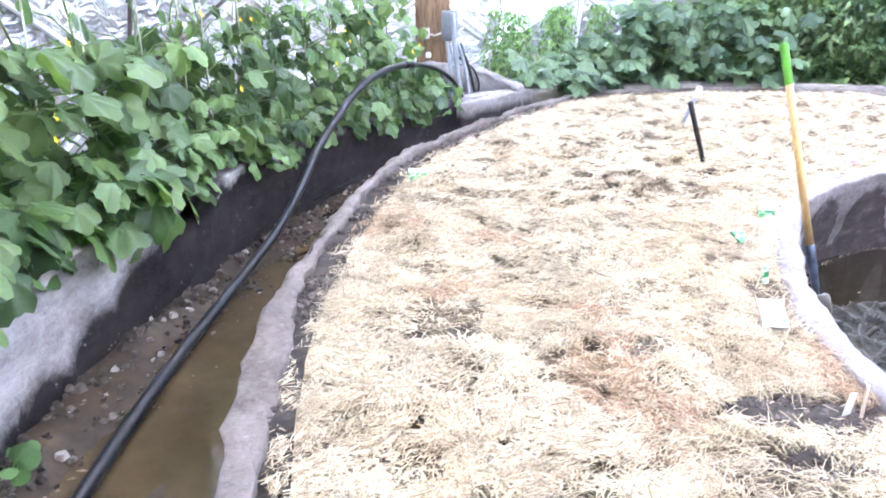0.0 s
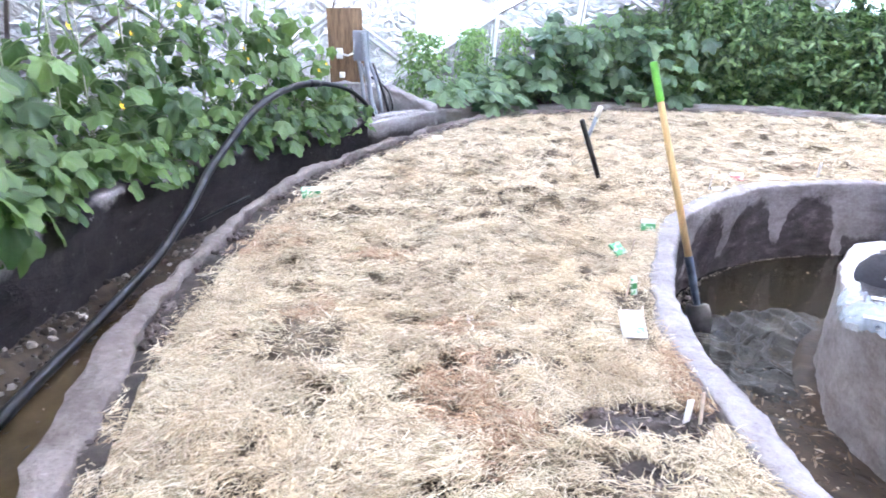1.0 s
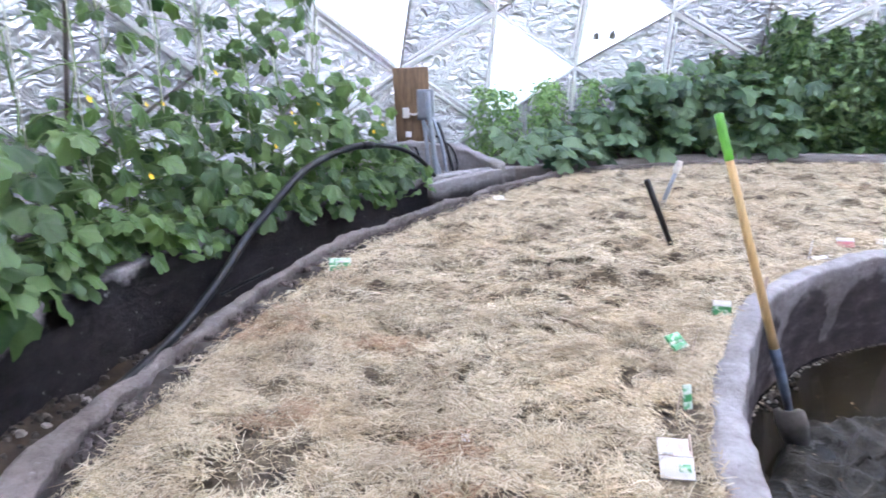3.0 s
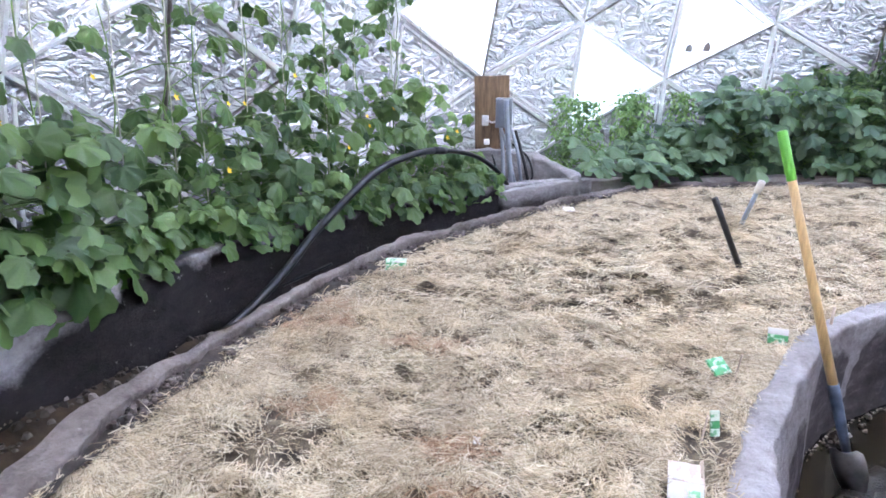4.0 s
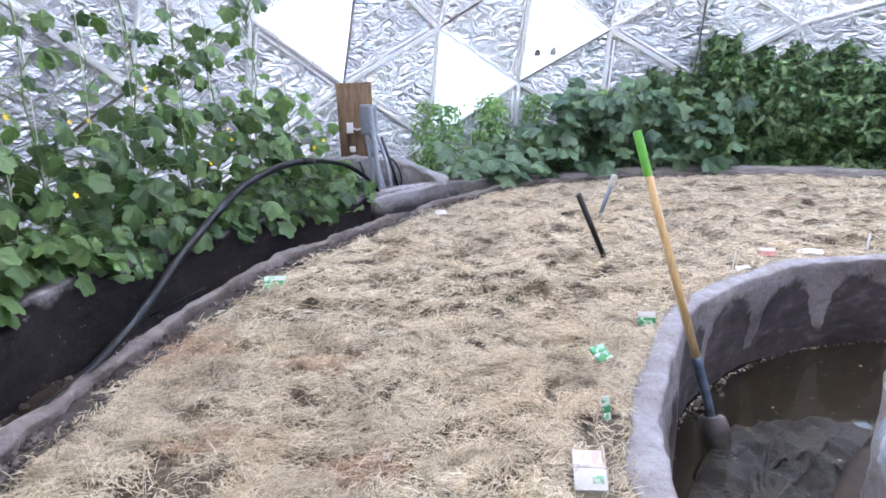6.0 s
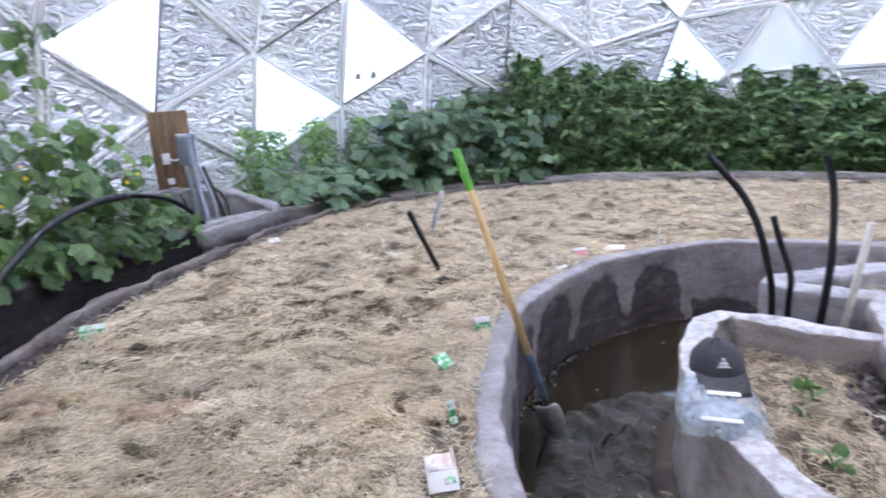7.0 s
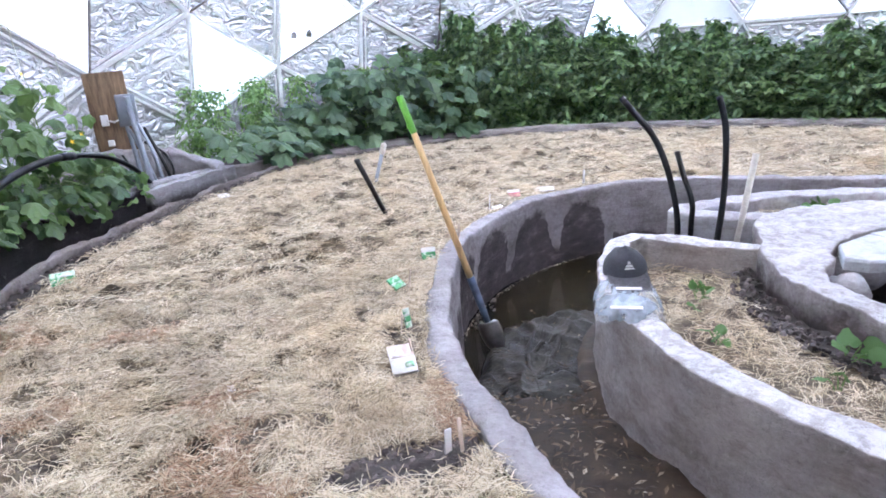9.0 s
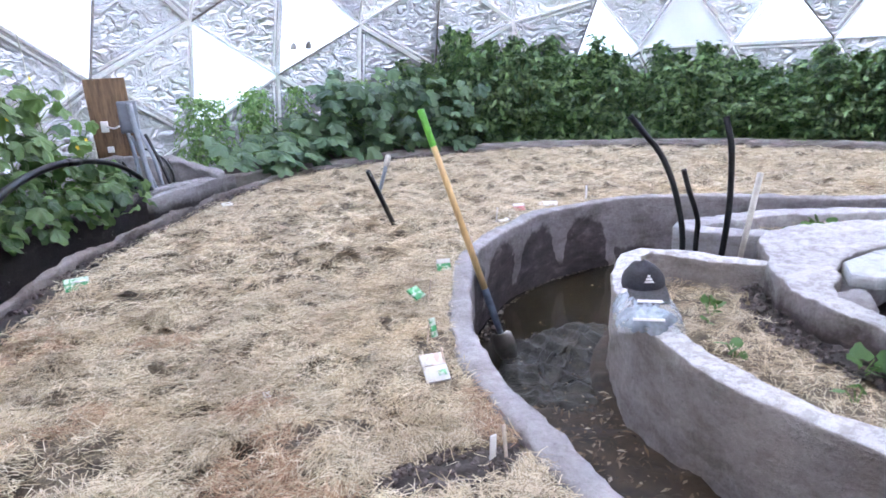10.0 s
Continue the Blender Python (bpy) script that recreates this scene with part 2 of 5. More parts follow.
M_FOIL, M_FILM, M_HAZY = foil(), film(), film("hazy doubled film", 0.22)
M_MEND = plain("grey-brown mending tape", (0.3, 0.26, 0.24), 0.6, vary=0.2)
M_TAPE = plain("silver tape", (0.92, 0.92, 0.93), 0.35, metal=0.15, vary=0.15, scale=30, bump=0.4)
M_STRUT = plain("dark strut", (0.12, 0.1, 0.09), 0.6, vary=0.3)
M_BLACK = plain("black poly pipe", (0.012, 0.013, 0.016), 0.45, vary=0.4, scale=40, bump=0.05)
M_BLACK.node_tree.nodes["Principled BSDF"].inputs["Specular IOR Level"].default_value = 0.35
M_GREYPIPE = plain("grey plastic conduit", (0.26, 0.29, 0.34), 0.4, vary=0.2)
M_BOX = plain("grey plastic box", (0.2, 0.22, 0.26), 0.45, vary=0.15)
M_PVC = plain("dirty pale pipe", (0.6, 0.56, 0.5), 0.5, vary=0.25)
M_PLY = plain("weathered plywood", (0.2, 0.125, 0.07), 0.75, vary=0.65, scale=9, bump=0.3, stretch=(5, 5, 0.6))
M_HANDLE = plain("varnished ash handle", (0.68, 0.45, 0.21), 0.4, vary=0.25, scale=12, bump=0.1, stretch=(8, 8, 0.6))
M_GRIP = plain("green rubber grip", (0.12, 0.42, 0.05), 0.5, vary=0.2)
M_SOCKET = plain("worn blue-grey paint", (0.13, 0.17, 0.25), 0.45, metal=0.2, vary=0.5, scale=14)
M_STEEL = plain("muddy grey steel", (0.27, 0.255, 0.245), 0.45, metal=0.35, vary=0.5, scale=14)
# lighter than the crown, to set the brim apart
M_BRIM = plain("lighter grey cap brim", (0.15, 0.145, 0.155), 0.9, vary=0.3, scale=90, bump=0.3)
M_CAP = plain("faded dark cap cloth", (0.045, 0.045, 0.055), 0.9, vary=0.3, scale=90, bump=0.3)
M_CONTENTS = plain("grey-blue cloth", (0.16, 0.19, 0.24), 0.8, vary=0.4, scale=40, bump=0.3)
M_WHITE = plain("white plastic", (0.82, 0.8, 0.8), 0.5, vary=0.08)
M_PINK = plain("pink plastic", (0.7, 0.22, 0.25), 0.5, vary=0.2)


def mottled(name, ground, print_colour, at=0.52):
    n = Nodes(name)
    v = n.coords()
    n.set(Base_Color=n.ramp(n.noise(v, 42, 3, 0.6), (at - 0.03, ground), (at + 0.03, print_colour)), Roughness=0.45)
    n.bump(n.noise(v, 30, 4), 0.6, 0.01)
    return n.mat


M_GREEN = mottled("green printed paper", (0.06, 0.33, 0.13), (0.5, 0.68, 0.55), 0.56)
M_PALEGREEN = mottled("pale green paper", (0.2, 0.5, 0.28), (0.66, 0.76, 0.68), 0.48)
M_PAPER = plain("white paper", (0.66, 0.64, 0.65), 0.6, vary=0.1)
M_PEACH = mottled("peach printed paper", (0.68, 0.52, 0.46), (0.76, 0.7, 0.68), 0.5)
M_STICK = plain("bare wood stick", (0.7, 0.57, 0.47), 0.8, vary=0.3)
M_STEM = plain("green stem", (0.13, 0.22, 0.06), 0.6, vary=0.3)
M_STRING = plain("trellis twine", (0.55, 0.55, 0.45), 0.9, vary=0.2)
M_FLOWER = plain("yellow petals", (0.85, 0.55, 0.02), 0.6, vary=0.2)
M_STONE = concrete("pale flagstone", (0.36, 0.37, 0.38), (0.56, 0.57, 0.59))
M_CUKE = leaf_mat("cucumber leaf", (0.028, 0.075, 0.024), (0.165, 0.275, 0.095), 0.4)
M_SQUASH = leaf_mat("squash leaf", (0.026, 0.068, 0.034), (0.17, 0.265, 0.15), 0.4)
M_TOMATO = leaf_mat("tomato leaf", (0.09, 0.19, 0.06), (0.3, 0.46, 0.19), by_island=True)
M_HEDGE = leaf_mat("pepper leaf", (0.02, 0.066, 0.024), (0.24, 0.36, 0.17), 0.34, by_island=True)
M_SEEDLING = leaf_mat("seedling leaf", (0.045, 0.12, 0.035), (0.13, 0.26, 0.09), by_island=True)


def clear_plastic():
    n = Nodes("crumpled clear plastic")
    v = n.coords()
    n.set(Base_Color=(0.62, 0.7, 0.79, 1), Roughness=0.1, Alpha=n.ramp(n.noise(v, 9, 3), (0.4, 0.22), (0.66, 0.6)))
    n.bump(n.noise(v, 13, 4, 0.6), 1.0, 0.035)
    return n.mat


M_BAG = clear_plastic()

# ---- building helpers ----


def mesh_from(name, verts, faces, mat, smooth=True):
    me = bpy.data.meshes.new(name)
    me.from_pydata([tuple(v) for v in verts], [], [tuple(f) for f in faces])
    if mat:
        me.materials.append(mat)
    if smooth:
        me.polygons.foreach_set("use_smooth", [True] * len(me.polygons))
    me.update()
    return me


def thing(name, label, category, group="", kind="", mesh=None, at=None):
    ob = new(name, mesh)
    if at is not None:
        ob.matrix_world = at if isinstance(at, Matrix) else Matrix.Translation(at)
    return tagged(ob, label, category, group, kind)


def part(name, bm, mat, parent, label="", smooth=True):
    """Links a bmesh, or a ready mesh, as one mesh object under a thing or a part."""
    if isinstance(bm, bmesh.types.BMesh):
        me = bpy.data.meshes.new(name)
        bm.to_mesh(me)
        bm.free()
        me.materials.append(mat)
        if smooth:
            me.polygons.foreach_set("use_smooth", [True] * len(me.polygons))
    else:
        me = bm
    ob = new(name, me)
    ob.parent = parent
    if label:
        ob["label"] = label
    return ob


def spline(ctrl, n, closed=False):
    """n points along a Catmull-Rom curve through ctrl."""
    c = np.array(ctrl, float)
    m = len(c)
    out = []
    for u in np.linspace(0, m if closed else m - 1, n, endpoint=not closed):
        i = int(min(math.floor(u), (m - 1) if closed else (m - 2)))
        f = u - i
        idx = [(i + k) % m if closed else min(max(i + k, 0), m - 1) for k in (-1, 0, 1, 2)]
        p0, p1, p2, p3 = c[idx]
        out.append(0.5 * (2 * p1 + (p2 - p0) * f + (2 * p0 - 5 * p1 + 4 * p2 - p3) * f * f + (3 * p1 - p0 - 3 * p2 + p3) * f ** 3))
    return np.array(out)


def tube(bm, pts, radius, sides=8, caps=True):
    """A round bar along pts; radius is one number or one for each point."""
    pts = [Vector(p) for p in pts]
    rad = [radius] * len(pts) if isinstance(radius, (int, float)) else list(radius)
    rings, ref = [], Vector((0.13, 0.31, 0.94))
    for i, p in enumerate(pts):
        d = (pts[min(i + 1, len(pts) - 1)] - pts[max(i - 1, 0)]).normalized()
        a = d.cross(ref if abs(d.dot(ref)) < 0.95 else Vector((1, 0, 0))).normalized()
        b = d.cross(a)
        rings.append([bm.verts.new(p + (a * math.cos(k * math.tau / sides) + b * math.sin(k * math.tau / sides)) * rad[i]) for k in range(sides)])
    for r0, r1 in zip(rings, rings[1:]):
        for k in range(sides):
            bm.faces.new((r0[k], r0[(k + 1) % sides], r1[(k + 1) % sides], r1[k]))
    if caps:
        bm.faces.new(rings[0][::-1])
        bm.faces.new(rings[-1])
    return bm


def rounded_box(bm, size, m=None, bevel=0.01, segments=2):
    old = set(bm.verts)
    made = bmesh.ops.create_cube(bm, size=1)["verts"]
    bmesh.ops.scale(bm, vec=size, verts=made)
    edges = list({e for v in made for e in v.link_edges})
    if bevel:
        bmesh.ops.bevel(bm, geom=edges, offset=bevel, segments=segments, affect="EDGES", profile=0.6)
    if m is not None:
        bmesh.ops.transform(bm, matrix=m, verts=[v for v in bm.verts if v not in old])
    return bm


def bumpy(p, amp, scale, seed=0.0):
    return amp * noise.noise(Vector((p[0] * scale + seed, p[1] * scale - seed, p[2] * scale + 2 * seed)))


def sweep_wall(name, line, inner, outer, top, bottom, mat, closed=False, rough=0.012, batter=0.0, rise=None, edge=1.0):
    """A cast wall along a plan line: rounded shoulders, an uneven trowelled top and faces. inner, outer: distances from the line to its right and left."""
    line = np.array(line)
    n = len(line)
    rows = []
    for i, p in enumerate(line):
        a = line[(i + 1) % n] if closed else line[min(i + 1, n - 1)]
        b = line[i - 1] if closed else line[max(i - 1, 0)]
        d = a - b
        d = d / np.linalg.norm(d)
        side = np.array((-d[1], d[0]))
        right = inner(i / (n - 1)) if callable(inner) else inner
        w = outer + right
        lean = batter(i / (n - 1)) if callable(batter) else batter
        back = -lean if callable(batter) else batter
        prof = []
        for h in np.linspace(bottom, top - 0.05, 7):
            prof.append((-right - back * (top - h), h))
        prof += [(-right, top - 0.022 * edge), (-right + 0.008 * edge, top - 0.008 * edge), (-right + 0.03 * edge, top - 0.001), (-right + w * 0.35, top + 0.004), (-right + w * 0.65, top + 0.004), (outer - 0.03 * edge, top - 0.001), (outer - 0.008 * edge, top - 0.008 * edge), (outer, top - 0.022 * edge)]
        for h in np.linspace(top - 0.05, bottom, 7):
            prof.append((outer + lean * (top - h), h))
        row = []
        for s, h in prof:
            x, y = p + side * s
            q = (x, y, h)
            k = bumpy(q, rough * 1.6, 3.1, 4.0) + bumpy(q, rough, 11.0, 9.0) + bumpy(q, rough * 0.5, 30.0, 2.0)
            sgn = -1 if s < (outer - right) / 2 else 1
            z = h + (bumpy(q, rough * 1.5, 2.3, 7.0) + bumpy(q, rough * 0.8, 12.0, 1.0) if h > bottom + 0.01 else 0) + (rise(i / (n - 1)) if rise and h > bottom + 0.01 else 0)
            row.append((x + side[0] * k * sgn, y + side[1] * k * sgn, z))
        rows.append(row)
    m = len(rows[0])
    verts = [v for r in rows for v in r]
    faces = []
    for i in range(n if closed else n - 1):
        j = (i + 1) % n
        faces += [(i * m + k, i * m + k + 1, j * m + k + 1, j * m + k) for k in range(m - 1)]
    if not closed:
        faces += [tuple(range(m))[::-1], tuple((n - 1) * m + k for k in range(m))]
    me = mesh_from(name, verts, faces, mat)
    bm = bmesh.new()
    bm.from_mesh(me)
    bmesh.ops.recalc_face_normals(bm, faces=bm.faces)
    bm.to_mesh(me)
    bm.free()
    return me


def polar(table, centre, degrees):
    """Plan points round a centre, at a radius read smoothly from a table of (degrees, radius)."""
    a, r = [np.array(x, float) for x in zip(*sorted(table))]
    a, r = np.concatenate([a - 360, a, a + 360]), np.concatenate([r, r, r])
    d = np.array(degrees, float) % 360
    i = np.clip(np.searchsorted(a, d) - 1, 1, len(a) - 3)
    f = (d - a[i]) / (a[i + 1] - a[i])
    m0, m1 = (r[i + 1] - r[i - 1]) / (a[i + 1] - a[i - 1]), (r[i + 2] - r[i]) / (a[i + 2] - a[i])
    h = a[i + 1] - a[i]
    rr = (2 * f ** 3 - 3 * f ** 2 + 1) * r[i] + (f ** 3 - 2 * f ** 2 + f) * h * m0 + (3 * f ** 2 - 2 * f ** 3) * r[i + 1] + (f ** 3 - f ** 2) * h * m1
    t = np.radians(degrees)
    return np.stack([centre[0] + rr * np.cos(t), centre[1] + rr * np.sin(t)], 1), rr


# ---- plan ----
C = (3.6, 3.0)          # the dome's middle
S = (3.75, 1.45)        # the middle of the pond and its beds
DOME_R, DOME_Z = 6.2, -0.3
# inner edge of the outer curb, round C
CURB = [(25, 4.29), (41, 4.33), (68, 4.47), (81, 4.58), (98, 4.56), (114, 4.46), (124, 4.28), (137, 4.01), (149, 3.88), (166, 3.91), (181, 3.98), (198, 4.25), (206, 4.4), (230, 4.75), (270, 4.9), (320, 4.6), (0, 4.3)]
# planting wall behind the trench, round C (face towards the trench)
BANK = [(25, 4.55), (41, 4.58), (68, 4.7), (81, 4.8), (98, 4.8), (110, 4.76), (118, 4.76), (125, 4.8), (137, 4.66), (144, 4.64), (150, 4.66), (165, 4.74), (181, 4.88), (190, 5.1), (206, 5.3), (230, 5.45), (270, 5.5), (320, 5.1), (0, 4.6)]
# outer edge of the pond rim, round S
RIM = [(187, 2.515), (180, 2.5), (174, 2.5), (165, 2.51), (157, 2.515), (150, 2.525), (144, 2.555), (139, 2.6), (135, 2.625), (121, 2.7), (108, 2.745), (96, 2.73), (84, 2.66), (71, 2.4), (56, 2.26), (42, 2.3), (10, 2.4), (320, 2.4), (270, 2.42), (225, 2.48)]
WATER_Z, FLOOR_Z, TRENCH_Z = -0.55, -0.62, -0.45

# ---- ground and beds ----
_a = np.arange(0, 360, 2.0)
curb_in, _ = polar(CURB, C, _a)
bank_in, bank_r = polar(BANK, C, _a)
rim_out, _ = polar(RIM, S, _a)


def ring_sheet(name, inner, outer, steps, height, mat, smooth=True):
    """A closed sheet between two closed plan lines with equal counts."""
    n = len(inner)
    verts, faces = [], []
    for i in range(n):
        for k in range(steps + 1):
            p = inner[i] + (outer[i] - inner[i]) * k / steps
            verts.append((p[0], p[1], height(p[0], p[1], k / steps)))
    m = steps + 1
    for i in range(n):
        j = (i + 1) % n
        faces += [(i * m + k, i * m + k + 1, j * m + k + 1, j * m + k) for k in range(steps)]
    return mesh_from(name, verts, faces, mat, smooth)


_rim_tab = polar(RIM, S, np.arange(0, 360, 1.0))[1]
_curb_tab = polar(CURB, C, np.arange(0, 360, 1.0))[1]


def from_edges(x, y):
    """Distances from the pond rim and from the curb, positive on the straw."""
    a = int(math.degrees(math.atan2(y - S[1], x - S[0]))) % 360
    b = int(math.degrees(math.atan2(y - C[1], x - C[0]))) % 360
    return math.hypot(x - S[0], y - S[1]) - _rim_tab[a], _curb_tab[b] - math.hypot(x - C[0], y - C[1])


def pleat(x, y):
    """Near nought along the creases between the mats of straw."""
    return noise.noise(Vector((x * 3.4 + 0.8 * noise.noise(Vector((x * 2, y * 2, 1))), y * 6.2, 12.0)))


def straw_height(x, y):
    p = (x, y, 0.0)
    h = bumpy(p, 0.022, 1.7, 3.0) + bumpy(p, 0.036, 5.0, 8.0) + bumpy(p, 0.03, 11.0, 5.0)
    far = min(1.0, max(0.2, (y - 1.8) / 1.5))
    # wind-rowed ripples across the bed
    h += (bumpy((x * 0.8, y * 1.4, 0), 0.03, 3.4, 6.0) + bumpy((x * 0.65, y * 1.6, 0), 0.04, 6.5, 2.0) + bumpy((x * 0.6, y * 1.5, 0), 0.035, 12.0, 1.0)) * far
    h += (0.06 + 0.03 * min(1.0, max(0.0, (y - 3.8) / 0.8))) * (min(0.5, abs(pleat(x, y))) - 0.2) * far
    return -0.03 + h * min(1.0, max(0.12, min(from_edges(x, y)) / 0.3))


_fine = np.arange(0, 360, 0.5)
_ci, _ = polar(CURB, C, _fine)
# the same bearings read round S for the rim, matched point by point
_bear = np.degrees(np.arctan2(_ci[:, 1] - S[1], _ci[:, 0] - S[0]))
_ro, _ = polar(RIM, S, _bear)
_s2 = np.array(S)
_ro_in = _s2 + (_ro - _s2) * 0.985
bed = thing("straw_bed_ground", "pale dry straw litter over soil in a ring bed", "ground", kind="structure",
            mesh=ring_sheet("straw_bed_ground", _ro_in, _ci + (_ci - np.array(C)) * 0.026, 90, lambda x, y, k: straw_height(x, y), M_GROUND))

sub = bmesh.new()
bmesh.ops.create_circle(sub, cap_ends=True, segments=96, radius=6.6, matrix=Matrix.Translation((*C, FLOOR_Z - 0.05)))
part_ob = thing("ground", "dark packed earth under the beds", "ground", kind="structure")
part("earth", sub, M_SOIL, part_ob)

def curb_broad(az):
    """How far the curb has broadened, from its worn stretch to the wide one by the path."""
    return min(1.0, max(0.0, (az - 176) / 20)) if az < 245 else max(0.0, (265 - az) / 20)


thing("curb", "low rough cement curb round the straw bed", "curb", kind="structure",
             mesh=sweep_wall("curb", polar([(a, r + 0.095 - 0.065 * curb_broad(a)) for a, r in CURB], C, np.arange(0, 360, 0.6))[0], lambda u: 0.058 + 0.03 * curb_broad(u * 360), 0.0, 0.026, FLOOR_Z, M_CURB, closed=True, rough=0.021, edge=0.35))
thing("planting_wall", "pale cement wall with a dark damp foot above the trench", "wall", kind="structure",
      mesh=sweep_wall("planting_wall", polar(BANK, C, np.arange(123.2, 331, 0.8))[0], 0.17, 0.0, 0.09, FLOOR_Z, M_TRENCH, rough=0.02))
thing("planting_wall", "weathered grey wall edge in front of the pepper row", "wall", kind="structure",
      mesh=sweep_wall("planting_wall", polar(BANK, C, np.arange(-30, 123.7, 0.8))[0], 0.17, 0.0, 0.065, FLOOR_Z, M_EDGE, rough=0.012, edge=0.4))
thing("curb_soil", "dark soil gap between the straw and the curb", "ground", kind="structure",
      mesh=ring_sheet("curb_soil", _ci + (np.array(C) - _ci) * 0.012, _ci + (_ci - np.array(C)) * 0.024, 6, lambda x, y, k: 0.0 + bumpy((x, y, 0), 0.035, 9) + bumpy((x, y, 0), 0.02, 22) - 0.02 * k, M_SOIL))
_bo, _ = polar([(a, r + 0.15) for a, r in BANK], C, _a)
_edge = np.stack([C[0] + 6.3 * np.cos(np.radians(_a)), C[1] + 6.3 * np.sin(np.radians(_a))], 1)
thing("planting_bed_soil", "dark soil of the outer planting bed", "ground", kind="structure",
      mesh=ring_sheet("planting_bed_soil", _bo, _edge, 8, lambda x, y, k: 0.03 + bumpy((x, y, 0), 0.03, 3), M_SOIL))
_co, _ = polar([(a, r + 0.15) for a, r in CURB], C, _a)
thing("trench_floor", "muddy floor of the trench", "ground", kind="structure",
      mesh=ring_sheet("trench_floor", _co, _bo, 16, lambda x, y, k: TRENCH_Z - 0.035 + 0.3 * max(0, k - 0.5) + bumpy((x, y, 0), 0.05, 4) + bumpy((x, y, 0), 0.025, 12), M_MUD))
thing("trench_water", "shallow brown muddy water in the trench", "water", kind="structure",
      mesh=ring_sheet("trench_water", _co, _bo, 2, lambda x, y, k: TRENCH_Z, M_WATER_T))

# pond
_pa = np.arange(0, 360, 0.8)
def pond_lean(u):
    """The pond wall stands out at its foot beside the path and is undercut on its far side."""
    az = u * 360
    return -0.07 + 0.11 * min(1.0, max(0.0, (az - 132) / 16)) * min(1.0, max(0.0, (215 - az) / 16))


thing("pond_wall", "curved cement pond wall with dark damp stains and pale drips", "wall", kind="structure",
      mesh=sweep_wall("pond_wall", polar(RIM, S, _pa)[0], 0.0, 0.108, 0.0, FLOOR_Z, M_RIM, closed=True, rough=0.013, batter=pond_lean, edge=0.6))


def disc(name, centre, radius, z, mat, rings=26, seg=120, amp=0.0):
    verts, faces = [(centre[0], centre[1], z)], []
    for r in range(1, rings + 1):
        for k in range(seg):
            t = k * math.tau / seg
            x, y = centre[0] + radius * r / rings * math.cos(t), centre[1] + radius * r / rings * math.sin(t)
            verts.append((x, y, z + (amp(x, y) if amp else 0)))
    for k in range(seg):
        faces.append((0, 1 + k, 1 + (k + 1) % seg))
    for r in range(rings - 1):
        for k in range(seg):
            a, b = 1 + r * seg + k, 1 + r * seg + (k + 1) % seg
            faces.append((a, a + seg, b + seg, b))
    return mesh_from(name, verts, faces, mat)


def mud_height(x, y):
    az = math.degrees(math.atan2(y - S[1], x - S[0])) % 360
    lift = 0.125 * min(1.0, max(0.0, (az - 148) / 8)) + 0.05 * min(1.0, max(0.0, (az - 158) / 18))
    if 115 < az < 160:                   # a bank of mud along the foot of the bed wall
        lift = max(lift, 0.145 * min(1.0, max(0.0, (1.9 - math.hypot(x - S[0], y - S[1])) / 0.08)))
    return lift + bumpy((x, y, 0), 0.035, 3.5) + bumpy((x, y, 0), 0.02, 11)


thing("pond_floor", "wet mud and leaf litter on the pond floor", "ground", kind="structure", mesh=disc("pond_floor", S, 2.62, FLOOR_Z, M_MUD, rings=62, seg=200, amp=mud_height))
thing("pond_water", "still dark murky pond water", "water", kind="structure", mesh=disc("pond_water", S, 2.66, WATER_Z, M_WATER, rings=3))


def arc(r, a0, a1, step=1.5):
    n = max(2, int(abs(a1 - a0) / step))
    t = np.radians(np.linspace(a0, a1, n))
    return np.stack([S[0] + r * np.cos(t), S[1] + r * np.sin(t)], 1)


def dense(pts, step=0.04):
    out = []
    for a, b in zip(pts, pts[1:]):
        a, b = np.array(a, float), np.array(b, float)
        k = max(2, int(np.linalg.norm(b - a) / step))
        out += [a + (b - a) * i / k for i in range(k)]
    return np.array(out + [np.array(pts[-1], float)])


def at_s(r, deg):
    return np.array((S[0] + r * math.cos(radians(deg)), S[1] + r * math.sin(radians(deg))))


# inner beds: one long wall that turns a corner at each end towards the middle
def bed_lean(u):
    """The bed wall leans back more and more from its corner on, round the pond."""
    return -0.06 * min(1.0, max(0.0, (0.72 - u) / 0.2))


line1 = np.concatenate([arc(1.72, 262, 128, 1.2), dense([at_s(1.66, 124), at_s(1.5, 122), at_s(1.02, 118)])])
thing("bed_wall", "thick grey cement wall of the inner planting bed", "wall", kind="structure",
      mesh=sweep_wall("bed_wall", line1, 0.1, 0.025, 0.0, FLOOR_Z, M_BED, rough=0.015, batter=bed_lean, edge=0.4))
line2 = np.concatenate([dense([at_s(1.2, 88), at_s(1.5, 97), at_s(1.68, 101)]), arc(1.72, 98, -75, 1.2)])
thing("bed_wall", "pale grey cement wall of the far inner bed", "wall", kind="structure",
      mesh=sweep_wall("bed_wall", line2, 0.085, 0.09, 0.0, FLOOR_Z, M_BEDTOP, rough=0.014, edge=0.5))


def sector(name, r0, r1, a0, a1, z, mat, amp):
    verts, faces = [], []
    na, nr = int(abs(a1 - a0) / 1.5), 16
    for i in range(na + 1):
        for k in range(nr + 1):
            x, y = at_s(r0 + (r1 - r0) * k / nr, a0 + (a1 - a0) * i / na)
            verts.append((x, y, z + amp(x, y)))
    faces = [(i * (nr + 1) + k, (i + 1) * (nr + 1) + k, (i + 1) * (nr + 1) + k + 1, i * (nr + 1) + k + 1) for i in range(na) for k in range(nr)]
    return mesh_from(name, verts, faces, mat)


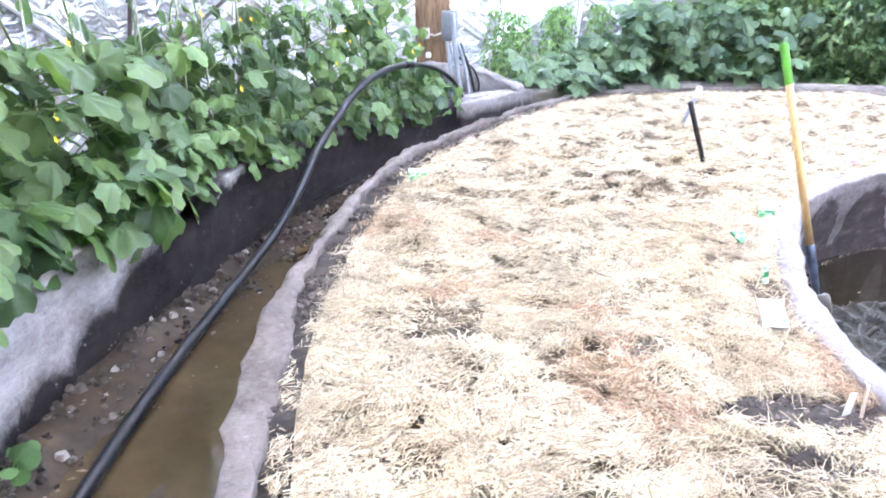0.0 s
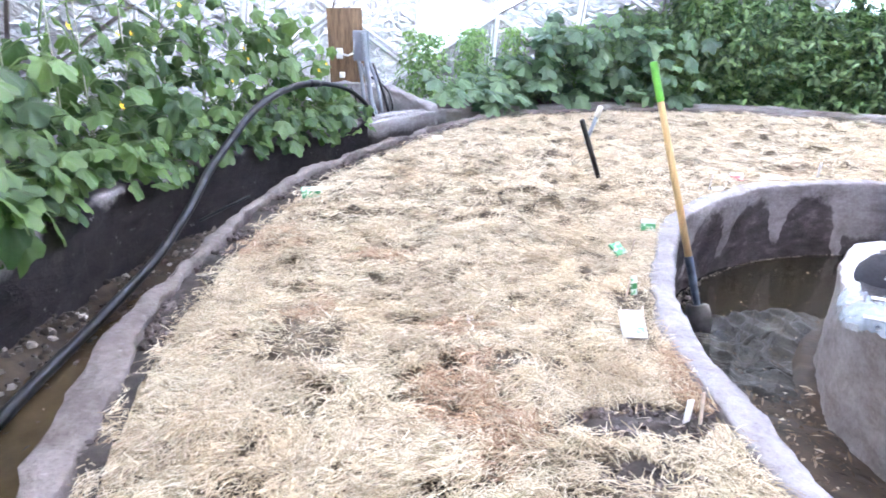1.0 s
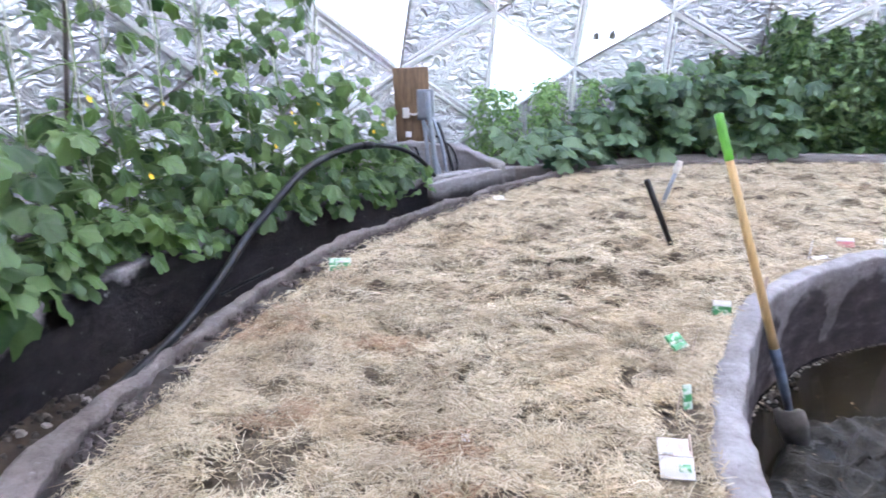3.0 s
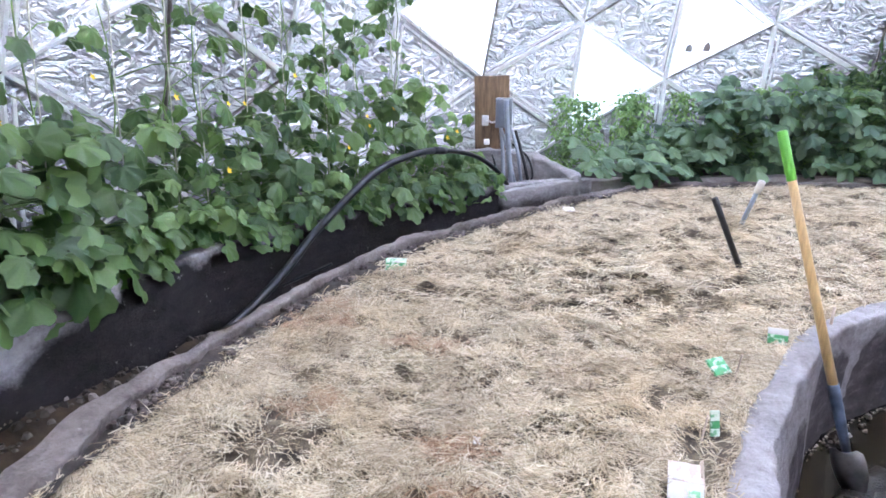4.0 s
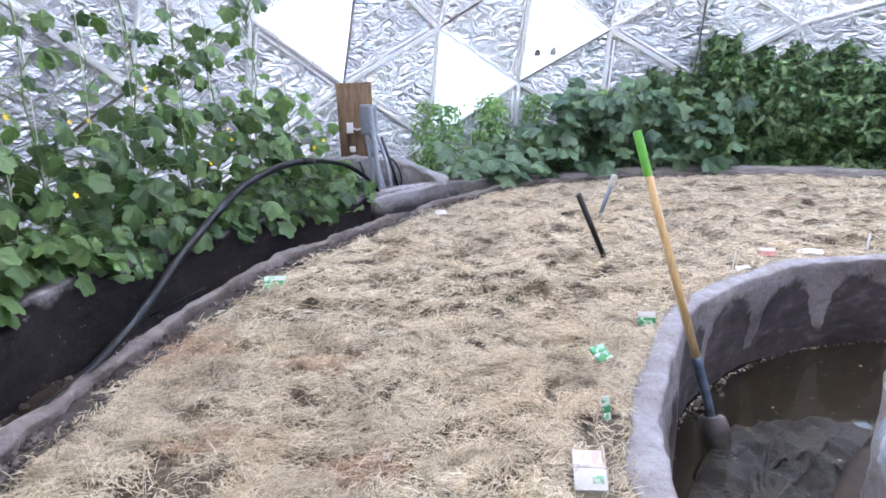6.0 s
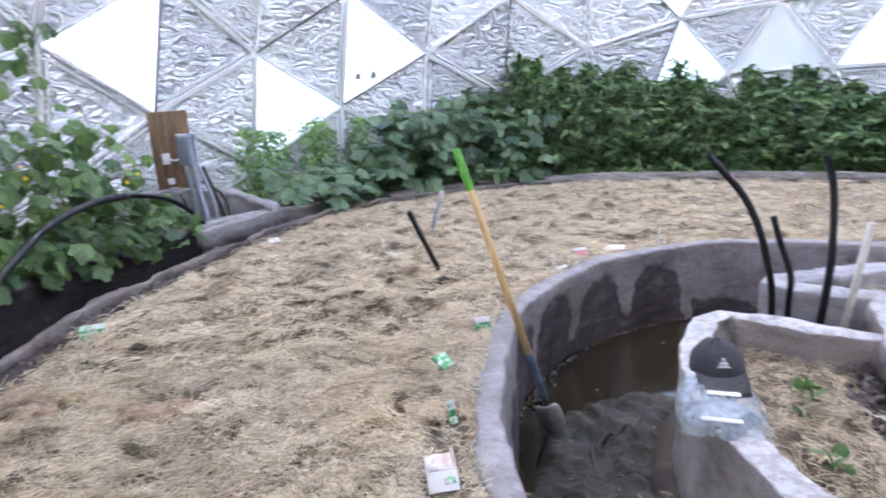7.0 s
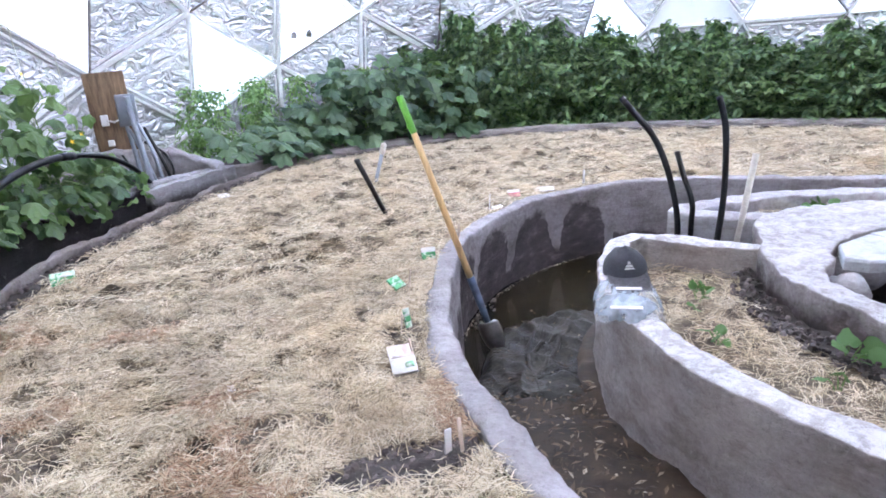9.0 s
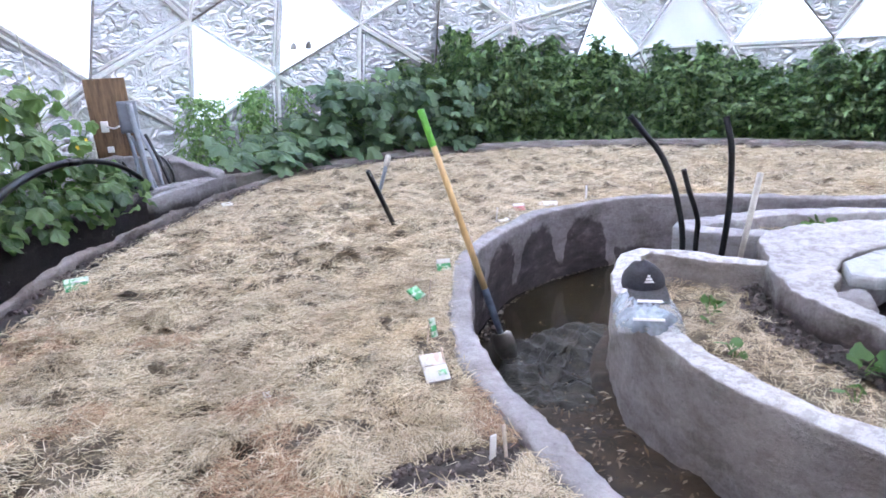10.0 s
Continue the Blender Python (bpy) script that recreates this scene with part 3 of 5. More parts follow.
BED_Z = -0.16
thing("inner_bed_ground", "straw-mulched soil in the inner bed", "ground", kind="structure",
      mesh=sector("inner_bed_ground", 0.95, 1.66, 120, 262, BED_Z, M_GROUND, lambda x, y: bumpy((x, y, 0), 0.03, 4) + bumpy((x, y, 0), 0.02, 12)))
thing("bed_edge_soil", "dark damp soil along the foot of the seat wall", "ground", kind="structure",
      mesh=sector("bed_edge_soil", 0.93, 1.085, 119, 262, BED_Z + 0.034, M_SOIL, lambda x, y: bumpy((x, y, 0), 0.03, 4) + bumpy((x, y, 0), 0.035, 14)))
thing("inner_bed_ground", "straw-mulched soil in the far inner bed", "ground", kind="structure",
      mesh=sector("inner_bed_ground", 0.95, 1.66, -75, 80, BED_Z + 0.05, M_GROUND, lambda x, y: bumpy((x, y, 0), 0.03, 4)))

# the round seat in the middle, broader on its far side, with a sunken pit
SEAT_OUT = [(172, 0.95), (162, 0.94), (155, 0.96), (141, 0.99), (125, 1.02), (116, 1.06), (104, 1.18), (96, 1.25), (86, 1.3), (74, 1.32), (57, 1.34), (40, 1.3), (10, 1.15), (330, 1.0), (270, 0.96), (210, 0.95)]
SEAT_IN = [(172, 0.79), (157, 0.805), (148, 0.79), (141, 0.74), (135, 0.705), (122, 0.71), (109, 0.72), (97, 0.725), (83, 0.735), (60, 0.8), (40, 0.85), (0, 0.8), (270, 0.75), (210, 0.76)]


def seat():
    deg = np.arange(0, 360, 1.2)
    out, inn = polar(SEAT_OUT, S, deg)[1], polar(SEAT_IN, S, deg)[1]
    prof = [(0, -0.62), (0, -0.3), (0, -0.2), (0, -0.14), (0, -0.09), (0, -0.05), (0.0, -0.02), (0.006, -0.006), (0.02, 0)] + [(k / 10, 0.0) for k in range(1, 10)] + [(0.985, 0), (1.0, -0.012), (1.0, -0.04), (1.0, -0.1), (0.98, -0.2), (0.98, -0.62)]
    verts = []
    for a, ro, ri in zip(deg, out, inn):
        for f, h in prof:
            x, y = at_s(ro + (ri - ro) * f, a)
            q = (x, y, h)
            k = 1 + (bumpy(q, 0.02, 3.1, 4.0) + bumpy(q, 0.014, 11, 9.0)) / ro
            z = 0.02 + h + (bumpy(q, 0.022, 3.0, 7.0) + bumpy(q, 0.014, 12, 1.0) + bumpy(q, 0.007, 27, 3.0) if h > -0.3 else 0)
            verts.append((S[0] + (x - S[0]) * k, S[1] + (y - S[1]) * k, z))
    m, n = len(prof), len(deg)
    faces = [(i * m + k, i * m + k + 1, (i + 1) % n * m + k + 1, (i + 1) % n * m + k) for i in range(n) for k in range(m - 1)]
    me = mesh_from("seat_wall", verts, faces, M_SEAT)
    bm = bmesh.new()
    bm.from_mesh(me)
    bmesh.ops.recalc_face_normals(bm, faces=bm.faces)
    bm.to_mesh(me)
    bm.free()
    thing("seat_wall", "round pale cement seat wall in the middle", "wall", kind="structure", mesh=me)


seat()

# ---- dome ----


def on_dome(az, z):
    r = math.sqrt(max(0.0, DOME_R ** 2 - (z - DOME_Z) ** 2))
    return (C[0] + r * math.cos(radians(az)), C[1] + r * math.sin(radians(az)), z)


def dome_points():
    pts = []
    for k in range(9):           # field with upright edges
        a = 73.2 + 22.5 * k
        pts += [on_dome(a, z) for z in (0.4, 1.7, 3.0)]
        if k < 8:
            pts += [on_dome(a + 11.25, z) for z in (-0.2, 1.08, 2.38)]
    for k in range(13):          # field with level edges
        pts += [on_dome(54.9 - 12 * k, 1.27), on_dome(54.9 - 12 * k, 3.05)]
        pts += [on_dome(61.3 - 12 * k, 2.1), on_dome(61.3 - 12 * k, 0.15)] if k else [on_dome(61.3, 2.0), on_dome(66.5, 0.3)]
    for n, z, o in ((16, 4.05, 5), (11, 4.95, 9), (5, 5.6, 0), (1, 5.9, 0)):
        pts += [on_dome(o + 360 / n * k, z) for k in range(n)]
    pts += [on_dome(11.25 * k, -0.62) for k in range(32)]
    return pts


OPEN = [(133, 1.72), (114.4, 1.06), (103, 1.72), (60.9, 1.19), (36.9, 1.55), (24.9, 1.55), (31, 0.9), (19, 0.9), (24.9, 0.5)]


HAZY = [(49.0, 1.55)]
MENDS = [(2.1, 8.6, 1.4), (2.3, 8.65, 1.41)]


def build_dome():
    dome = thing("dome_wall", "geodesic dome lined with crinkled silver foil and white film panels", "dome", kind="structure")
    bm = bmesh.new()
    for p in dome_points():
        bm.verts.new(p)
    bmesh.ops.convex_hull(bm, input=bm.verts)
    faces = [f for f in bm.faces if not all(v.co.z < -0.6 for v in f.verts) and len(f.verts) == 3]
    edges = {}
    rnd = random.Random(5)
    mid = Vector((*C, DOME_Z))
    for f in faces:
        c = f.calc_center_median()
        az = math.degrees(math.atan2(c.y - C[1], c.x - C[0])) % 360
        seen = 12 < az < 200 and c.z < 2.6
        # out of view, film and foil are assumed and shared out to balance the light
        white = any(abs((az - a + 180) % 360 - 180) < 3.5 and abs(c.z - z) < 0.25 for a, z in OPEN) if seen else rnd.random() < ((0.85 if 15 < az < 165 else 0.15) if c.z > 2.6 else 0.2)
        hazy = any(abs((az - a + 180) % 360 - 180) < 3.5 and abs(c.z - z) < 0.25 for a, z in HAZY)
        nrm = (c - mid).normalized()
        if white and abs(az - 103) < 3.5 and abs(c.z - 1.72) < 0.25:
            flat = (f.verts[1].co - f.verts[0].co).cross(f.verts[2].co - f.verts[0].co).normalized()
            flat = flat if flat.dot(nrm) > 0 else -flat
            for k, spot_at in enumerate(MENDS):
                way = (Vector(spot_at) - mid).normalized()
                hub = mid + way * ((f.verts[0].co - mid).dot(flat) / way.dot(flat)) - flat * 0.006
                sx = flat.cross(Vector((0, 0, 1))).normalized()
                sy = sx.cross(flat)
                bm2 = bmesh.new()
                low = [bm2.verts.new(hub + sx * x + sy * y) for x, y in ((-0.04, -0.04), (0.04, -0.045), (0.045, 0.01), (0.012, 0.05 + 0.02 * k), (-0.035, 0.03))]
                top = [bm2.verts.new(v.co - flat * 0.004) for v in low]
                bm2.faces.new(top)
                for i in range(5):
                    bm2.faces.new((low[i], low[(i + 1) % 5], top[(i + 1) % 5], top[i]))
                part("mend", bm2, M_MEND, dome, "small grey-brown mend on the film", smooth=False)
        t = 0.012
        vs = [Vector(v.co + (c - v.co) * 0.008) - mid for v in f.verts]
        vs = [mid + v for v in vs]
        me = mesh_from("film_panel" if white else "foil_panel", [*vs, *[v + nrm * t for v in vs]],
                       [(0, 1, 2), (5, 4, 3), (0, 3, 4, 1), (1, 4, 5, 2), (2, 5, 3, 0)], M_FILM if white else (M_HAZY if hazy else M_FOIL), smooth=False)
        ob = part("film_panel" if white else "foil_panel", me, None, dome)
        for e in f.edges:
            edges.setdefault(tuple(sorted((e.verts[0].index, e.verts[1].index))), []).append(white)
    bm.verts.ensure_lookup_table()
    bm.verts.index_update()
    done = set()
    for f in faces:
        for e in f.edges:
            key = tuple(sorted(tuple(round(x, 3) for x in v.co) for v in e.verts))
            if key in done or all(k[2] < -0.6 for k in key):
                continue
            done.add(key)
            a, b = [Vector(v.co) for v in e.verts]
            near = [mid + (p - mid) * 0.997 for p in (a, b)]
            d = (near[1] - near[0]).normalized()
            up = ((a + b) / 2 - mid).normalized()
            s = d.cross(up).normalized()
            w, dark = rnd.choice((0.014, 0.02, 0.03)), rnd.random() < 0.14
            w = 0.008 if dark else w
            bar = bmesh.new()
            vv = []
            for p in near:
                vv.append([bar.verts.new(p + s * x + up * y) for x, y in ((-w, 0.03), (-w * 0.7, -0.012), (w * 0.7, -0.012), (w, 0.03))])
            for k in range(4):
                bar.faces.new((vv[0][k], vv[0][(k + 1) % 4], vv[1][(k + 1) % 4], vv[1][k]))
            bar.faces.new(vv[0][::-1])
            bar.faces.new(vv[1])
            if not dark and rnd.random() < 0.5:          # a second run of tape beside the joint
                strip, off = bmesh.new(), s * rnd.choice((-0.065, 0.065)) - up * 0.004
                ends = [[strip.verts.new(p + off + d * cut + s * x + up * y) for x, y in ((-0.013, 0.006), (-0.012, -0.003), (0.012, -0.003), (0.013, 0.006))] for p, cut in ((near[0], 0.12), (near[1], -0.12))]
                for k in range(4):
                    strip.faces.new((ends[0][k], ends[0][(k + 1) % 4], ends[1][(k + 1) % 4], ends[1][k]))
                strip.faces.new(ends[0][::-1])
                strip.faces.new(ends[1])
                part("tape", strip, M_TAPE, dome, smooth=False)
            part("strut", bar, M_STRUT if dark else M_TAPE, dome, smooth=False)
    bm.free()
    return dome


build_dome()

# ---- planting: leaves and plants ----


def lobed_leaf(name, mat, lobes=5, notch=0.28, fold=0.18, droop=0.25, rim=26, seed=0):
    """A palmate leaf of unit width, stalk end at the origin, lying along +y, face up."""
    rnd = random.Random(seed)
    verts, faces = [(0, 0.12, 0.0)], []
    inner, outer = [], []
    for k in range(rim + 1):
        t = -math.pi * 0.86 + 2 * math.pi * 0.86 * k / rim
        u = (t / (math.pi * 0.86) + 1) / 2 * lobes
        w = abs((u % 1.0) - 0.5) * 2
        r = (0.5 + 0.1 * math.cos(t)) * (1.04 - notch * w ** 0.8) * (1.0 + 0.035 * (-1) ** k) * rnd.uniform(0.95, 1.05)
        x, y = r * math.sin(t), 0.42 + r * math.cos(t) * 0.98 - 0.1
        z = -fold * abs(x) - droop * max(0, y - 0.3) ** 2 + 0.03 * math.sin(u * math.tau)
        outer.append((x, y, z))
        inner.append((x * 0.5, 0.12 + (y - 0.12) * 0.5, z * 0.28 + 0.03 * math.cos(u * math.tau) * 0.5))
    verts += inner + outer
    n = rim + 1
    for k in range(rim):
        faces.append((0, 1 + k + 1, 1 + k))
        faces.append((1 + k, 1 + k + 1, 1 + n + k + 1, 1 + n + k))
    return mesh_from(name, verts, faces, mat)


def flower_mesh():
    verts, faces = [(0, 0, 0)], []
    for k in range(10):
        t = k * math.tau / 10
        r = 0.5 if k % 2 == 0 else 0.22
        verts.append((r * math.cos(t), r * math.sin(t), 0.18 if k % 2 == 0 else 0.08))
    faces = [(0, 1 + k, 1 + (k + 1) % 10) for k in range(10)]
    return mesh_from("flower", verts, faces, M_FLOWER)


CUKE = [lobed_leaf("leaf", M_CUKE, 5, 0.25, 0.05 + 0.07 * k, 0.2 + 0.25 * k, 30, k) for k in range(5)]
SQUASH = [lobed_leaf("leaf", M_SQUASH, 5, 0.36, 0.14 + 0.12 * k, 0.3 + 0.25 * k, 30, 10 + k) for k in range(3)]
FLOWER = flower_mesh()


def toward(az, tilt, twist):
    """Turns a leaf so that its face looks inwards from bearing az and tilt degrees above level, and its tip hangs down."""
    out = Vector((-math.cos(radians(az)), -math.sin(radians(az)), 0))
    n = (out * math.cos(radians(tilt)) + Vector((0, 0, 1)) * math.sin(radians(tilt))).normalized()
    y = (Vector((0, 0, -1)) - n * n.dot(Vector((0, 0, -1))))
    y = y.normalized() if y.length > 0.05 else out
    x = y.cross(n)
    m = Matrix((x, y, n)).transposed().to_4x4()
    return m @ Matrix.Rotation(radians(twist), 4, "Z")


def leafy(parent, base, places, kinds, rnd, size, stems=None, reach=0.3):
    for p, az, tilt in places:
        s = rnd.uniform(*size)
        ob = part("leaf", rnd.choice(kinds), None, parent)
        ob.matrix_local = Matrix.Translation(Vector(p) - base) @ toward(az + rnd.gauss(0, 28), tilt + rnd.gauss(0, 18), rnd.gauss(0, 40)) @ Matrix.Diagonal((s, s, s, 1))
        if stems is not None:
            a = Vector(p) - base
            b = Vector((0, 0, max(0.02, min(a.z - 0.1, reach))))
            tube(stems, [b, (a + b) / 2 + Vector((0, 0, 0.03)), a], 0.0035, 4, caps=False)


def bank_r_at(az):
    return polar(BANK, C, [az])[1][0]


def cucumber(az, rnd):
    r0 = bank_r_at(az) + 0.36
    base = Vector((C[0] + r0 * math.cos(radians(az)), C[1] + r0 * math.sin(radians(az)), 0.04))
    plant = thing("cucumber_vine", "cucumber vine with broad green leaves and yellow flowers on a string", "plant", group="cucumber vines along the trench", at=base)
    stems = bmesh.new()
    full = min(1.0, max(0.0, (az - 139.8) / 7))
    top = (0.35 + 1.15 * full) * rnd.uniform(0.9, 1.15)
    pts = [(rnd.gauss(0, 0.02), rnd.gauss(0, 0.02), z) for z in np.linspace(0, top, 9)]
    tube(stems, pts, [0.008 - 0.0006 * k for k in range(9)], 5)
    places = []
    for k in range(92):
        h = rnd.random() ** 1.15 * (0.26 + (0.62 if az < 161 else 0.5) * full)
        spread = rnd.uniform(-0.28, 0.26)
        if rnd.random() < 0.38:
            h, spread = (rnd.uniform(-0.06, 0.18), rnd.uniform(-0.38, -0.2)) if az < 171 else (rnd.uniform(0.02, 0.25), rnd.uniform(-0.34, -0.2))
        rr = r0 + spread
        a2 = az + rnd.uniform(-3.6, 3.6)
        places.append(((C[0] + rr * math.cos(radians(a2)), C[1] + rr * math.sin(radians(a2)), 0.1 + h), a2, 42))
    for k in range(int((24 if az < 161 else 10) * full)):
        h = 0.8 + (top - 0.8) * rnd.random()
        a2, rr = az + rnd.gauss(0, 1.6), r0 + rnd.gauss(0, 0.1)
        places.append(((C[0] + rr * math.cos(radians(a2)), C[1] + rr * math.sin(radians(a2)), 0.05 + h), a2, 30))
    low = 92
    leafy(plant, base, places[:low], CUKE, rnd, (0.08, 0.19) if az < 178 else (0.12, 0.24), stems, top - 0.1)
    leafy(plant, base, places[low:], CUKE, rnd, (0.06, 0.155), stems, top - 0.1)
    part("stem", stems, M_STEM, plant)
    for k in range(rnd.choice((1, 1, 2))):
        f = part("flower", FLOWER, None, plant, "yellow flower")
        a2, rr = az + rnd.uniform(-3, 3), r0 - rnd.uniform(0.22, 0.4)
        f.matrix_local = Matrix.Translation(Vector((C[0] + rr * math.cos(radians(a2)), C[1] + rr * math.sin(radians(a2)), rnd.uniform(0.15, 0.25 + 0.85 * full))) - base) @ toward(a2, 20, rnd.uniform(0, 70)) @ Matrix.Scale(rnd.uniform(0.035, 0.055), 4)
    string = bmesh.new()
    inward = Vector((-math.cos(radians(az)), -math.sin(radians(az)), 0)) * (r0 - 5.2 + 0.12)
    tube(string, [(0, 0, 0.05), inward * 0.4 + Vector((0, 0, 1.2)), inward + Vector((rnd.gauss(0, 0.05), rnd.gauss(0, 0.05), 2.66))], 0.004, 5)
    part("string", string, M_STRING, plant, "pale trellis twine")
    return plant


_r = random.Random(11)
for _az in np.arange(140.6, 214, 3.9):
    cucumber(float(_az) + _r.uniform(-0.8, 0.8), _r)


def squash(az, rnd, n=22, size=(0.13, 0.31), height=0.4, off=0.3):
    r0 = bank_r_at(az) + off
    base = Vector((C[0] + r0 * math.cos(radians(az)), C[1] + r0 * math.sin(radians(az)), 0.04))
    plant = thing("squash_plant", "low squash plant with large lobed grey-green leaves", "plant", group="squash plants along the wall", at=base)
    stems = bmesh.new()
    tube(stems, [(0, 0, 0), (0, 0, height * 0.5)], 0.012, 6)
    places = []
    for k in range(n):
        rr, a2 = r0 + rnd.uniform(-0.36, 0.35), az + rnd.uniform(-3.2, 3.2)
        h = rnd.uniform(0.02, height) + max(0, rr - r0) * 0.6
        places.append(((C[0] + rr * math.cos(radians(a2)), C[1] + rr * math.sin(radians(a2)), 0.12 + h), a2, 62))
    leafy(plant, base, places, SQUASH, rnd, size, stems)
    part("stem", stems, M_STEM, plant)
    return plant


for _az in np.arange(85, 117, 3.6):
    squash(float(_az) + _r.uniform(-0.6, 0.6), _r, height=0.3 if _az > 110 else (0.55 if _az > 103 else 0.85), n=28 if _az > 107 else 54)


for _az in (110.5, 114, 117.5, 120.5):
    squash(_az, _r, n=15, size=(0.17, 0.29), height=0.2, off=0.12)


def leaf_cloud(name, count, shape, leaf, mat, rnd, face=None):
    """Many small pointed leaves as one mesh. shape(): a place and a rough outward direction. leaf: length and width."""
    verts, faces = [], []
    for _ in range(count):
        p, d = shape()
        ln, wd = leaf[0] * rnd.uniform(0.6, 1.25), leaf[1] * rnd.uniform(0.7, 1.2)
        n = (Vector(d) + Vector((rnd.gauss(0, 0.5), rnd.gauss(0, 0.5), rnd.gauss(0.5, 0.5)))).normalized()
        y = Vector((rnd.gauss(0, 0.6), rnd.gauss(0, 0.6), rnd.gauss(-0.75, 0.6)))
        y = (y - n * n.dot(y)).normalized()
        x = y.cross(n)
        p = Vector(p)
        b = len(verts)
        verts += [p, p + y * ln * 0.4 + x * wd * 0.5 + n * wd * 0.12, p + y * ln * 0.45 - n * wd * 0.06, p + y * ln * 0.4 - x * wd * 0.5 + n * wd * 0.12, p + y * ln - n * ln * 0.16]
        faces += [(b, b + 1, b + 2), (b, b + 2, b + 3), (b + 1, b + 4, b + 2), (b + 2, b + 4, b + 3)]
    return mesh_from(name, verts, faces, mat, smooth=False)


def hedge_kind(rnd, height):
    """A pepper bush: leaves hang in sprays along twigs that reach out of a dark, open inside."""
    sprays = []
    for k in range(135):
        h, t = rnd.random() ** 0.85, rnd.uniform(0, math.tau)
        w = 0.36 * (1 - 0.5 * max(0, h - 0.6) / 0.4) * rnd.uniform(0.62, 1.0) * (1 + 0.3 * noise.noise(Vector((math.cos(t) * 1.6, math.sin(t) * 1.6, h * 4.0 + k % 3))))
        if k < 12:                       # shoots that stand out above the rest
            h, w = rnd.uniform(0.98, 1.16), 0.22 * rnd.random()
        sprays.append((Vector((w * math.cos(t), w * math.sin(t), 0.05 + h * height)), Vector((math.cos(t), math.sin(t), rnd.uniform(-0.1, 0.7))).normalized(), rnd.randint(9, 15)))
    queue = []
    for tip, out, many in sprays:
        for k in range(many):
            u = k / many
            q = tip - out * 0.17 * u + Vector((rnd.gauss(0, 0.024), rnd.gauss(0, 0.024), rnd.gauss(-0.02, 0.024)))
            queue.append((q, out * 0.8 + Vector((0, 0, 0.5))))
    it = iter(queue)
    foliage = leaf_cloud("foliage", len(queue), lambda: next(it), (0.115, 0.056), M_HEDGE, rnd)
    stems = bmesh.new()
    for _ in range(9):
        t = rnd.uniform(0, math.tau)
        tube(stems, [(0.04 * math.cos(t), 0.04 * math.sin(t), 0), (0.14 * math.cos(t), 0.14 * math.sin(t), height * 0.45), (0.24 * math.cos(t), 0.24 * math.sin(t), height * 0.85)], [0.011, 0.008, 0.003], 5)
    me = bpy.data.meshes.new("stem")
    stems.to_mesh(me)
    stems.free()
    me.materials.append(M_STEM)
    return foliage, me


HEDGE = [hedge_kind(random.Random(20 + k), 1.0) for k in range(4)]


def hedge_plant(az, off, tall, rnd):
    r0 = bank_r_at(az) + off
    base = Matrix.Translation((C[0] + r0 * math.cos(radians(az)), C[1] + r0 * math.sin(radians(az)), 0.03)) @ Matrix.Rotation(rnd.uniform(0, math.tau), 4, "Z")
    plant = thing("pepper_plant", "bushy dark green pepper plant in a dense row", "plant", group="row of pepper plants", at=base)
    foliage, stem = rnd.choice(HEDGE)
    s = rnd.uniform(0.95, 1.15)
    for me, nm in ((foliage, "foliage"), (stem, "stem")):
        ob = part(nm, me, None, plant)
        ob.scale = (s, s, tall)
    return plant


for _k, _az in enumerate(np.arange(88, -22, -3.1)):
    _az = float(_az)
    _tall = 1.0 + 0.15 * math.exp(-((_az - 78) / 7) ** 2) + _r.uniform(-0.2, 0.16)
    _tall *= 0.84 if _az < 55 else 1.0
    hedge_plant(_az + _r.uniform(-0.5, 0.5), 0.42, _tall * 0.9, _r)
    hedge_plant(_az + 1.5 + _r.uniform(-0.5, 0.5), 0.88, _tall * 1.09, _r)


def tomato(az, off, height, rnd):
    r0 = bank_r_at(az) + off
    base = Vector((C[0] + r0 * math.cos(radians(az)), C[1] + r0 * math.sin(radians(az)), 0.03))
    plant = thing("tomato_plant", "upright light green tomato plant against the foil", "plant", group="young tomato plants", at=base)

    def shape():
        h = rnd.uniform(0.05, 1.0)
        t, w = rnd.uniform(0, math.tau), 0.25 * rnd.random() ** 0.6 * (1.15 - 0.5 * h)
        return (w * math.cos(t), w * math.sin(t), h * height), (math.cos(t), math.sin(t), 0.6)
    part("foliage", leaf_cloud("foliage", 750, shape, (0.07, 0.034), M_TOMATO, rnd), None, plant)
    stems = bmesh.new()
    tube(stems, [(0, 0, 0), (0.01, 0, height * 0.5), (0, 0.01, height)], [0.009, 0.007, 0.003], 5)
    part("stem", stems, M_STEM, plant)


for _az, _off, _h in ((121.5, 0.75, 0.85), (118.5, 0.85, 0.8), (113.2, 0.8, 0.9), (111.5, 0.95, 0.85), (106, 0.95, 0.9), (101, 0.8, 0.95), (97, 0.9, 0.95), (93, 0.8, 1.0)):
    tomato(_az, _off, _h, _r)

# ---- the round seat's stonework ----


